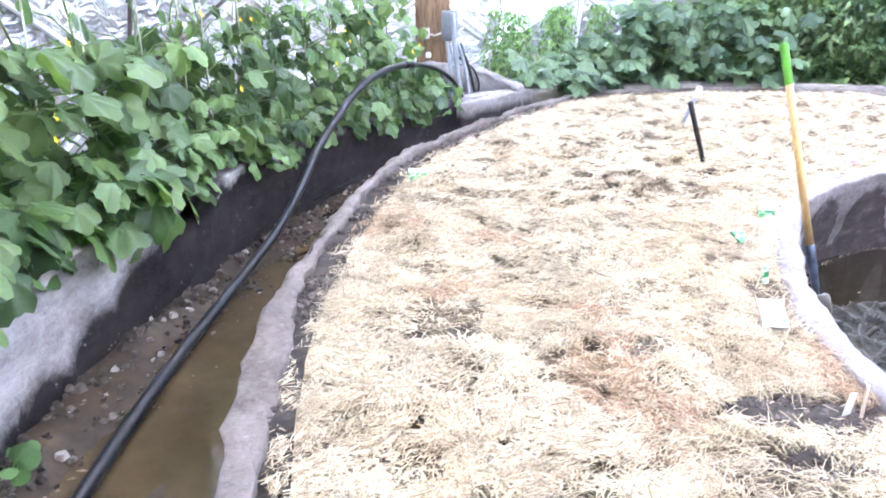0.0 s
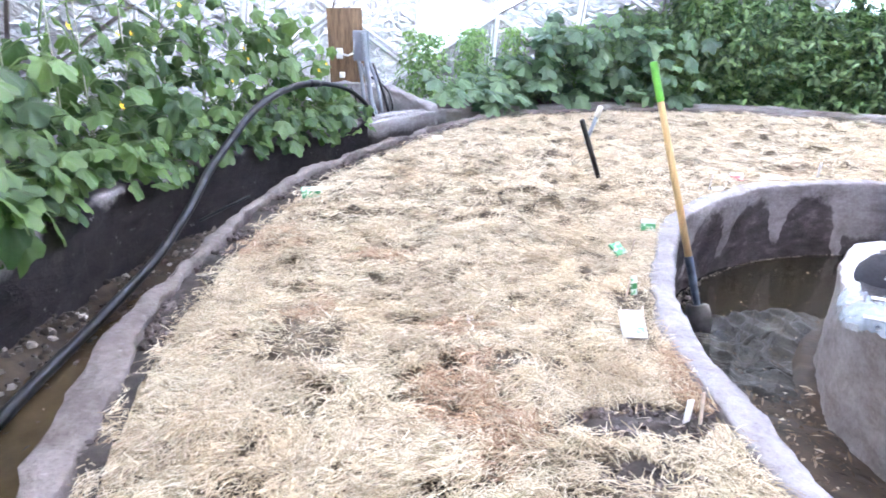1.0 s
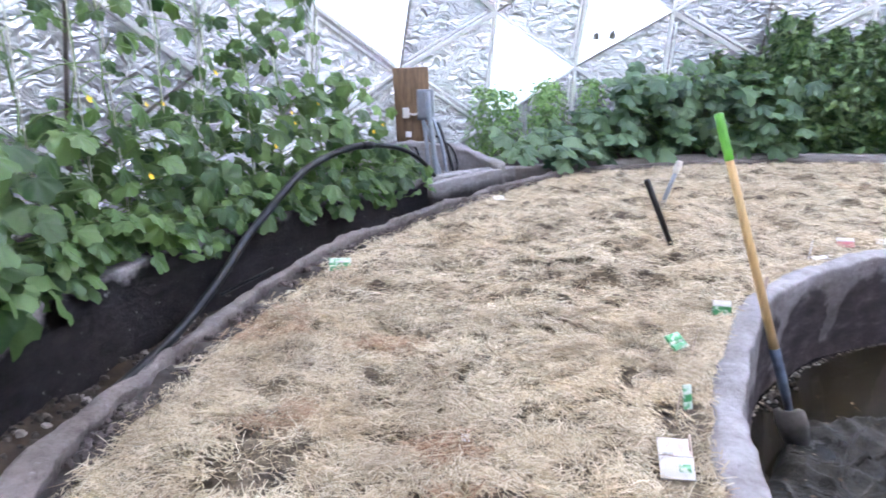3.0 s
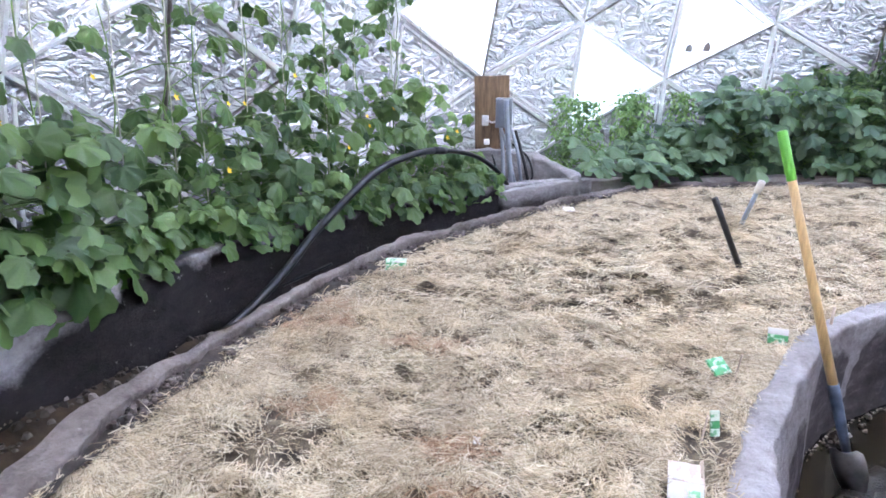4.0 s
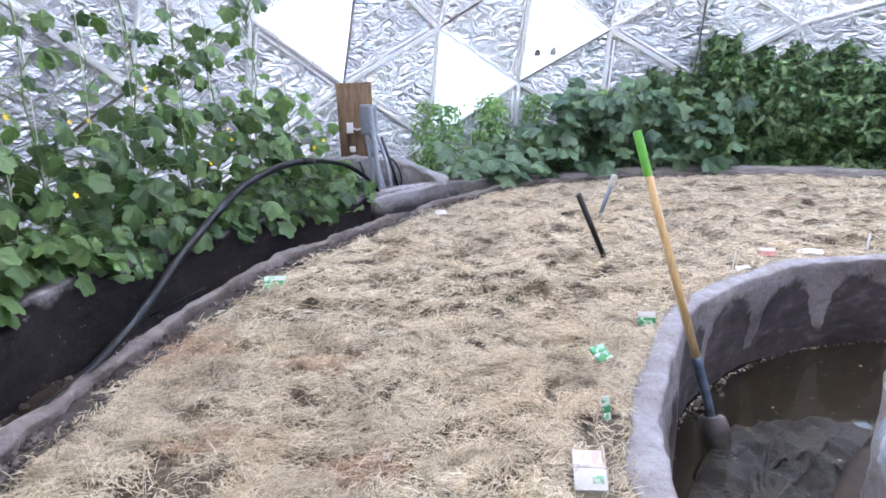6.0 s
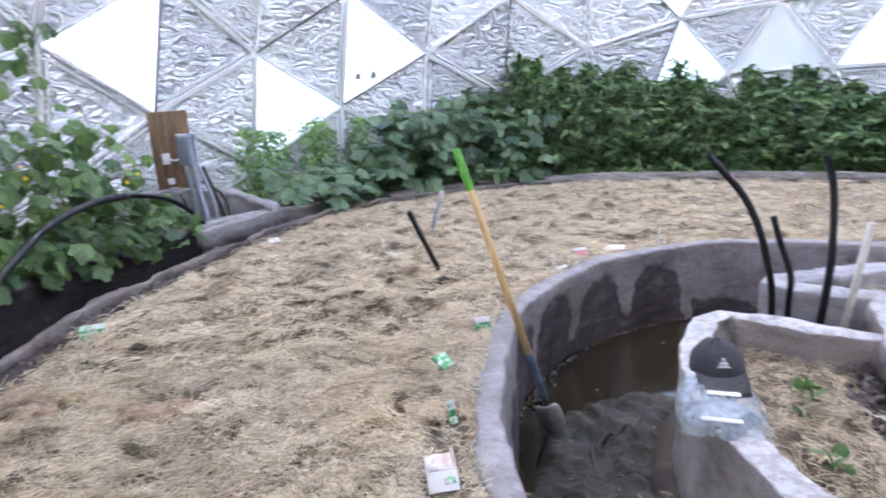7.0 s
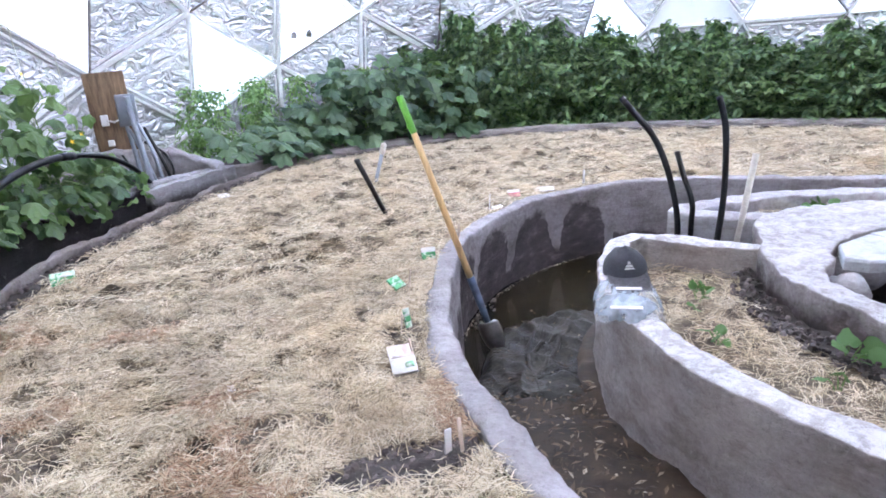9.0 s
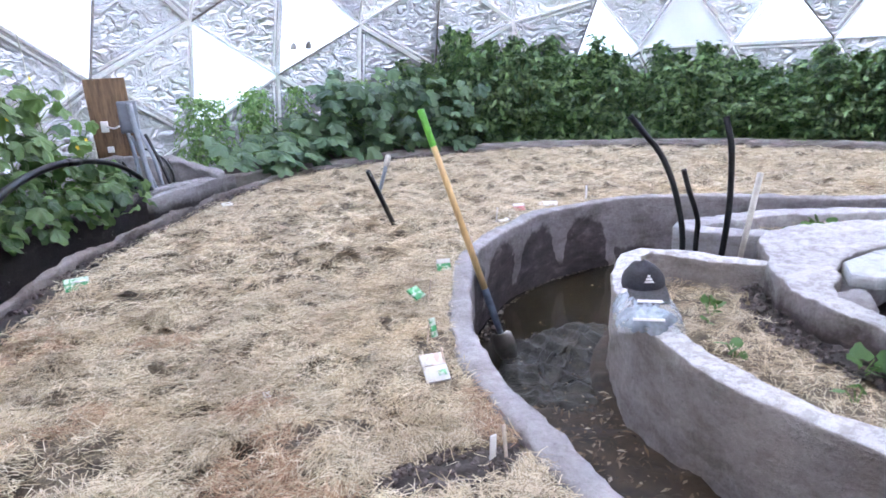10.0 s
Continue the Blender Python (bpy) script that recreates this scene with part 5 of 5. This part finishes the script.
# ---- seedlings ----


def seedling(at, size, count, rnd, label="small green seedling in the straw-mulched bed"):
    ob = thing("seedling", label, "seedling", group="seedlings in the inner beds", at=at)
    for k in range(count):
        t = rnd.uniform(0, math.tau)
        reach = rnd.uniform(0.15, 0.5) * size
        tip = Vector((reach * math.cos(t), reach * math.sin(t), size * rnd.uniform(0.3, 0.75)))
        bm = bmesh.new()
        tube(bm, [(0, 0, -0.02), tip * 0.6, tip], 0.003, 5)
        stalk = part("stem", bm, M_STEM, ob)
        lf = part("leaf", rnd.choice(SEEDLEAF), None, stalk)
        s = size * rnd.uniform(0.45, 0.7) * (1.15 if count == 7 else 0.9)
        lf.matrix_local = Matrix.Translation(tip) @ Euler((rnd.gauss(0, 0.5), rnd.gauss(0, 0.5), t - math.pi / 2)).to_matrix().to_4x4() @ Matrix.Scale(s, 4)


SEEDLEAF = [lobed_leaf("leaf", M_SEEDLING, 3, 0.18, 0.15, 0.4, 15, 30 + k) for k in range(2)]
_r = random.Random(77)
for _p, _s, _n in (((2.7, 2.2, BED_Z), 0.09, 5), ((2.78, 2.3, BED_Z), 0.1, 4), ((2.45, 1.82, BED_Z), 0.1, 4), ((2.72, 1.48, BED_Z), 0.125, 7), ((2.52, 1.36, BED_Z), 0.09, 3), ((2.62, 2.12, BED_Z), 0.06, 3), ((2.62, 1.22, BED_Z), 0.07, 3),
                   ((4.29, 2.82, BED_Z + 0.04), 0.15, 14), ((3.8, 2.95, BED_Z + 0.04), 0.08, 5), ((4.15, 2.9, BED_Z + 0.04), 0.1, 6), ((-1.38, 1.62, -0.42), 0.14, 9)):
    seedling(_p, _s, _n, _r, "tufted green weed at the trench's edge" if _p[0] < 0 else "small green seedling in the straw-mulched bed")

# ---- tarp and litter in the pond ----


def tarp_at(u, v):
    r, a = 1.79 + 0.54 * u, 160 + (117 + 17 * u - 160) * v
    return at_s(r, a + 3 * noise.noise(Vector((u * 3, v * 3, 1))))


def tarp_height(x, y):
    w = noise.noise(Vector(((x * 0.75 + y * 0.66) * 5.5 + noise.noise(Vector((x * 4, y * 4, 0))), (y - x) * 1.8, 0)))
    return 0.03 + 0.045 * (1 - abs(w)) ** 5 + 0.018 * (1 - abs(noise.noise(Vector((x * 11, y * 9, 5))))) ** 4 + bumpy((x, y, 0), 0.02, 3.0)


def tarp():
    ob = thing("plastic_tarp", "wet wrinkled black plastic sheet on the pond floor", "tarp")
    n = 70
    verts = []
    for i in range(n):
        for k in range(n):
            u, v = i / (n - 1), k / (n - 1)
            x, y = tarp_at(u, v)
            verts.append((x, y, WATER_Z + tarp_height(x, y) * (1 - abs(2 * u - 1) ** 8) * (1 - abs(2 * v - 1) ** 10) - 0.01))
    faces = [(i * n + k, i * n + k + 1, (i + 1) * n + k + 1, (i + 1) * n + k) for i in range(n - 1) for k in range(n - 1)]
    part("sheet", mesh_from("sheet", verts, faces, M_TARP), None, ob)
    for u0, v0, u1, v1 in ((0.08, 0.25, 0.85, 0.42), (0.15, 0.62, 0.9, 0.6), (0.45, 0.1, 0.6, 0.85), (0.2, 0.85, 0.5, 0.3)):
        bm = bmesh.new()
        pts = []
        for k in range(26):
            f = k / 25
            x, y = tarp_at(u0 + (u1 - u0) * f + 0.03 * math.sin(5 * f + u0 * 9), v0 + (v1 - v0) * f + 0.02 * math.sin(7 * f))
            pts.append((x, y, WATER_Z + tarp_height(x, y) - 0.014))
        tube(bm, pts, [0.004 + 0.01 * math.sin(math.pi * k / 25) for k in range(26)], 7)
        part("fold", bm, M_TARP, ob)


tarp()


def litter(name, label, count, place, mat, rnd, size=(0.01, 0.05)):
    verts, faces = [], []
    for _ in range(count):
        x, y, z = place()
        l, w, t = rnd.uniform(*size) * rnd.uniform(0.4, 1), rnd.uniform(0.004, 0.019), rnd.uniform(0, math.tau)
        d, s = Vector((math.cos(t), math.sin(t), rnd.gauss(0, 0.15))), Vector((-math.sin(t), math.cos(t), rnd.gauss(0, 0.2)))
        p, b = Vector((x, y, z)), len(verts)
        verts += [p - d * l / 2, p - s * w / 2 + Vector((0, 0, 0.003)), p + d * l / 2, p + s * w / 2 + Vector((0, 0, 0.003))]
        faces.append((b, b + 1, b + 2, b + 3))
    return thing(name, label, "litter", kind="stuff", mesh=mesh_from(name, verts, faces, mat, smooth=False))


def pond_spot():
    a, r = 152 + 63 * _r.random() ** 1.5, _r.uniform(1.78, 2.4)
    x, y = at_s(r, a)
    return x, y, max(WATER_Z, FLOOR_Z + mud_height(x, y)) + 0.016


def pond_float():
    a, r = _r.uniform(90, 158), _r.uniform(1.85, 2.5)
    return (*at_s(r, a), WATER_Z + (0.003 if a < 125 else 0.05))


def shore_spot():
    a = _r.uniform(92, 160)
    r = polar(RIM, S, [a])[1][0] - 0.088 - abs(_r.gauss(0, 0.012))
    return (*at_s(r, a), WATER_Z + 0.004)


def tarp_spot():
    x, y = tarp_at(_r.uniform(0.05, 0.95), _r.random() ** 1.4 * 0.95)
    return x, y, WATER_Z + tarp_height(x, y) + 0.004


def trench_spot():
    a = _r.uniform(140, 215)
    r1 = polar(BANK, C, [a])[1][0]
    r = r1 - abs(_r.gauss(0, 0.16)) - 0.02
    return C[0] + r * math.cos(radians(a)), C[1] + r * math.sin(radians(a)), TRENCH_Z + 0.012


M_LITTER = straw_blades("dead leaves and straw", ((0.0, (0.025, 0.017, 0.011)), (0.55, (0.085, 0.055, 0.032)), (0.85, (0.2, 0.14, 0.085)), (1.0, (0.5, 0.43, 0.34))))
litter("pond_litter", "dead leaves and straw bits on the pond mud", 1500, pond_spot, M_LITTER, _r, (0.015, 0.075))
litter("floating_litter", "bits of straw floating on the pond", 90, pond_float, M_LITTER, _r, (0.01, 0.035))
M_SCUM = straw_blades("pale straw scum", ((0.0, (0.16, 0.125, 0.095)), (0.6, (0.36, 0.31, 0.26)), (1.0, (0.55, 0.5, 0.44))), False)
litter("shore_litter", "pale straw scum along the pond's waterline", 300, shore_spot, M_SCUM, _r, (0.006, 0.026))
litter("tarp_litter", "dead leaves scattered on the plastic sheet", 130, tarp_spot, M_LITTER, _r, (0.012, 0.04))
litter("trench_litter", "dead leaves and gravel along the trench floor", 1100, trench_spot, M_LITTER, _r, (0.01, 0.05))



def rubble(name, label, count, place, mat, rnd, size):
    """Loose clods and chips as one mesh: small uneven lumps."""
    verts, faces = [], []
    for _ in range(count):
        p, s = Vector(place()), rnd.uniform(*size) * rnd.uniform(0.5, 1)
        b = len(verts)
        turn = rnd.uniform(0, math.tau)
        for k in range(5):
            t = turn + k * math.tau / 5
            verts.append(p + Vector((math.cos(t) * s * rnd.uniform(0.7, 1.3), math.sin(t) * s * rnd.uniform(0.7, 1.3), -0.3 * s)))
        for k in range(5):
            t = turn + (k + 0.5) * math.tau / 5
            verts.append(p + Vector((math.cos(t) * s * 0.6, math.sin(t) * s * 0.6, s * rnd.uniform(0.3, 0.8))))
        for k in range(5):
            k2 = (k + 1) % 5
            faces += [(b + k, b + k2, b + 5 + k), (b + k2, b + 5 + k2, b + 5 + k)]
        faces.append(tuple(b + 5 + k for k in range(5)))
    return thing(name, label, "rubble", kind="stuff", mesh=mesh_from(name, verts, faces, mat, smooth=False))


def trench_bank_spot():
    a = _r.uniform(138, 215)
    r1, r0 = polar(BANK, C, [a])[1][0], polar(CURB, C, [a])[1][0] + 0.15
    k = 1 - 0.5 * _r.random() ** 1.3
    r = r0 + (r1 - r0) * k
    x, y = C[0] + r * math.cos(radians(a)), C[1] + r * math.sin(radians(a))
    k = (r - r0) / (r1 + 0.15 - r0)
    return x, y, TRENCH_Z - 0.033 + 0.3 * max(0, k - 0.5) + bumpy((x, y, 0), 0.05, 4) + bumpy((x, y, 0), 0.025, 12)


def edge_spot():
    a = _r.uniform(85, 212)
    while noise.noise(Vector((a * 0.9, 0.3, 0))) < 0.0:
        a = _r.uniform(85, 212)
    r = polar(CURB, C, [a])[1][0] + _r.uniform(-0.04, 0.07)
    return C[0] + r * math.cos(radians(a)), C[1] + r * math.sin(radians(a)), 0.0


M_CLOD = straw_blades("damp clods and chips", ((0.0, (0.03, 0.023, 0.02)), (0.6, (0.07, 0.055, 0.045)), (0.88, (0.16, 0.135, 0.12)), (1.0, (0.42, 0.38, 0.36))), False)
M_EARTH = straw_blades("dark soil crumbs", ((0.0, (0.038, 0.027, 0.025)), (0.7, (0.085, 0.064, 0.06)), (1.0, (0.18, 0.145, 0.14))), False)
rubble("trench_rubble", "damp clods and pale cement chips along the trench wall", 1500, trench_bank_spot, M_CLOD, _r, (0.008, 0.032))
rubble("curb_crumbs", "dark soil crumbs along the curb's inner edge", 1500, edge_spot, M_EARTH, _r, (0.004, 0.02))


def patch_spot():
    x, y, w, h = _r.choice((SOIL[0], SOIL[0], SOIL[0], SOIL[12], SOIL[2]))
    t, f = _r.uniform(0, math.tau), _r.random() ** 0.5 * 1.05
    px, py = x + w * f * math.cos(t), y + h * f * math.sin(t)
    return px, py, straw_height(px, py) + 0.008


def bed_edge_spot():
    a, r = _r.uniform(122, 215), _r.uniform(0.98, 1.12)
    x, y = at_s(r, a)
    return x, y, BED_Z + 0.036 + bumpy((x, y, 0), 0.03, 4) + bumpy((x, y, 0), 0.035, 14)


def chip_spot():
    a = _r.gauss(131, 3.0)
    r = polar(RIM, S, [a])[1][0] - 0.1 - abs(_r.gauss(0, 0.045))
    return (*at_s(r, a), WATER_Z + 0.006)


rubble("pond_chips", "pale cement chips at the foot of the pond wall", 24, chip_spot, M_CLOD, _r, (0.008, 0.024))
rubble("bed_crumbs", "dark damp soil crumbs along the foot of the seat wall", 700, bed_edge_spot, M_EARTH, _r, (0.006, 0.022))
# ---- soil hollows and straw ----
SOIL = [(1.02, 1.47, 0.21, 0.085), (0.04, 2.0, 0.11, 0.15), (-0.24, 2.88, 0.04, 0.03), (0.4, 2.5, 0.13, 0.05), (1.2, 2.55, 0.07, 0.05), (0.75, 1.8, 0.14, 0.06), (0.28, 2.55, 0.05, 0.03), (1.27, 2.25, 0.09, 0.1), (1.24, 2.1, 0.06, 0.05), (0.1, 4.88, 0.06, 0.04), (2.5, 5.0, 0.1, 0.05), (1.5, 3.9, 0.08, 0.05), (0.95, 1.25, 0.12, 0.05)]


PACKETS = [(2.56, 3.94), (2.49, 3.95), (3.06, 4.25), (3.13, 4.25), (2.82, 4.16), (0.82, 5.7), (3.5, 4.27), (1.98, 3.31), (-0.13, 3.8), (1.72, 3.14), (1.43, 2.76), (1.32, 2.33), (1.18, 1.96), (1.18, 1.9)]


def in_soil(x, y):
    if any((x - a) ** 2 + (y - b) ** 2 < 0.06 ** 2 for a, b in PACKETS):
        return True
    k = 1 + 0.5 * noise.noise(Vector((x * 14, y * 14, 0)))
    return any(((x - a) / (w * k * 1.1)) ** 2 + ((y - b) / (h * k * 1.1)) ** 2 < 1 for a, b, w, h in SOIL)


def bare(x, y):
    """On the one patch that has been dug clear of straw."""
    a, b, w, h = SOIL[0]
    k = 1 + 0.4 * noise.noise(Vector((x * 14, y * 14, 0)))
    return ((x - a) / (w * k)) ** 2 + ((y - b) / (h * k)) ** 2 < 1


def soil_patch(x, y, w, h):
    ob = thing("soil_patch", "bare patch of dark damp soil among the straw", "soil", kind="structure", at=(x, y, 0))
    verts, faces, seg = [(0, 0, straw_height(x, y) + 0.012)], [], 28
    for r in range(1, 6):
        for k in range(seg):
            t = k * math.tau / seg
            f = r / 5 * (1 + 0.35 * noise.noise(Vector((x * 7 + math.cos(t) * 1.5, y * 7 + math.sin(t) * 1.5, 2))))
            px, py = w * f * math.cos(t), h * f * math.sin(t)
            verts.append((px, py, straw_height(x + px, y + py) + 0.014 * (1 - (r / 5) ** 4) - (0.012 if r == 5 else 0) + bumpy((x + px, y + py, 0), 0.016, 26)))
    for k in range(seg):
        faces.append((0, 1 + k, 1 + (k + 1) % seg))
        for r in range(4):
            a, b = 1 + r * seg + k, 1 + r * seg + (k + 1) % seg
            faces.append((a, a + seg, b + seg, b))
    part("soil", mesh_from("soil", verts, faces, M_SOIL), None, ob)


for _s in (SOIL[0], SOIL[2], SOIL[12]):
    soil_patch(*_s)
rubble("soil_crumbs", "dark crumbs of soil on the bare patches", 700, patch_spot, M_EARTH, _r, (0.006, 0.018))


def straw_field(name, label, count, place, rnd, thick, length, skip=True, red=False, lift=0.03, swath=16):
    """Straw as one mesh: bent flat stalks, most of them combed into arched swaths with bare gaps between, the rest loose."""
    keep = {False: ([], []), True: ([], [])}
    mean = (length[0] + length[1]) / 2
    left = count
    while left > 0:
        x0, y0, z0 = place()
        many = swath if rnd.random() < 0.17 else 3
        left -= many
        if skip and in_soil(x0, y0) and rnd.random() < 0.65:
            continue
        if skip and noise.noise(Vector((x0 * 3.1, y0 * 3.1, 7))) < -0.4 and rnd.random() < 0.55:
            continue
        # straw thinned in hollows and creases, so dark ground draws their shade
        ripple = noise.noise(Vector((x0 * 4.2 + 2.0, y0 * 10.4 - 2.0, 4.0))) + 0.7 * noise.noise(Vector((x0 * 7.2 + 1.0, y0 * 18.0 - 1.0, 2.0)))
        if skip and y0 > 2.4 and abs(pleat(x0, y0)) < 0.055 and rnd.random() < 0.45:
            continue
        if skip and ripple < -0.38 and rnd.random() < (0.68 if y0 < 2.8 else 0.45):
            continue
        if skip and noise.noise(Vector((x0 * 11.0 + 5.0, y0 * 11.0 - 5.0, 10.0))) < -0.28 and rnd.random() < (0.7 if y0 < 2.8 else 0.35):
            continue
        rust = red and noise.noise(Vector((x0 * 1.9 + 3, y0 * 1.9, 4))) + 0.4 * (1 if (x0 - 0.3) ** 2 + (y0 - 1.95) ** 2 < 0.2 else 0) + 0.45 * (1 if (x0 - 0.63) ** 2 + (y0 - 1.64) ** 2 < 0.06 else 0) > 0.34
        t0 = 3.2 * noise.noise(Vector((x0 * 4.5, y0 * 4.5, 0))) + rnd.gauss(0, 0.7)
        hump = rnd.uniform(0.3, 1.0) * mean * 0.5 if many > 3 else 0.0
        for _ in range(many):
            t = t0 + rnd.gauss(0, 0.33 if many > 3 else 0.9)
            along, across = rnd.gauss(0, mean * 0.5), rnd.gauss(0, mean * 0.34)
            x, y = x0 + along * math.cos(t0) - across * math.sin(t0), y0 + along * math.sin(t0) + across * math.cos(t0)
            if skip and (not on_straw(x, y) or (in_soil(x, y) and rnd.random() < (0.93 if bare(x, y) else 0.55))):
                continue
            f = math.exp(-(across / (mean * 0.34)) ** 2)
            z = z0 + hump * f * rnd.uniform(0.25, 1.0) + rnd.random() ** 2 * lift + 0.003
            if t0 and rnd.random() < 0.5:
                t += math.pi
            l, w = rnd.uniform(*length), rnd.uniform(*thick)
            d = Vector((math.cos(t), math.sin(t), rnd.gauss(0.0, 0.2)))
            sd = Vector((-math.sin(t), math.cos(t), rnd.gauss(0, 0.5))).normalized() * w / 2
            bend = Vector((rnd.gauss(0, 0.12), rnd.gauss(0, 0.12), rnd.uniform(0.0, 0.22))) * l
            p = Vector((x, y, z))
            verts, faces = keep[bool(rust and rnd.random() < 0.72)]
            k = len(verts)
            a, m, e = p - d * l / 2, p + bend * 0.6, p + d * l / 2
            verts += [a - sd, a + sd, m - sd, m + sd, e - sd * 0.6, e + sd * 0.6]
            faces += [(k, k + 1, k + 3, k + 2), (k + 2, k + 3, k + 5, k + 4)]
    for rust, (verts, faces) in keep.items():
        if faces:
            thing("rusty_straw" if rust else name, "rust-brown patches of dead straw on the bed" if rust else label, "straw", kind="stuff",
                  mesh=mesh_from(name, verts, faces, M_STRAW_RED if rust else M_STRAW, smooth=False))


def spot(x0, x1, y0, y1, rnd):
    def place():
        while True:
            x, y = rnd.uniform(x0, x1), rnd.uniform(y0, y1)
            if on_straw(x, y):
                return x, y, straw_height(x, y)
    return place


_rs = random.Random(99)
straw_field("loose_straw", "loose pale dry straw covering the bed", 165000, spot(-0.6, 1.9, 0.6, 3.2, _rs), _rs, (0.0015, 0.0031), (0.02, 0.066), red=True)
straw_field("loose_straw", "loose pale dry straw farther along the bed", 150000, spot(-0.6, 4.6, 3.0, 7.7, _rs), _rs, (0.0024, 0.005), (0.032, 0.095), lift=0.03)
straw_field("loose_straw", "loose pale dry straw on the far side of the bed", 70000, spot(4.4, 8.0, 1.5, 7.6, _rs), _rs, (0.003, 0.006), (0.05, 0.14), lift=0.035)
straw_field("loose_straw", "loose pale dry straw behind the path", 45000, spot(-0.7, 8.0, -2.4, 1.0, _rs), _rs, (0.004, 0.008), (0.06, 0.16), lift=0.035)


def inner_spot():
    a, r = _rs.uniform(122, 235), 1.63 - 0.56 * _rs.random() ** 1.1
    x, y = at_s(r, a)
    return x, y, BED_Z + bumpy((x, y, 0), 0.03, 4) + bumpy((x, y, 0), 0.02, 12)


def far_spot():
    a, r = _rs.uniform(-20, 84), _rs.uniform(1.05, 1.62)
    x, y = at_s(r, a)
    return x, y, BED_Z + 0.05


straw_field("bed_straw", "straw mulch in the inner bed", 10000, inner_spot, _rs, (0.0015, 0.0032), (0.02, 0.075), skip=False)
straw_field("bed_straw", "straw mulch in the far inner bed", 3000, far_spot, _rs, (0.003, 0.006), (0.06, 0.16), skip=False)
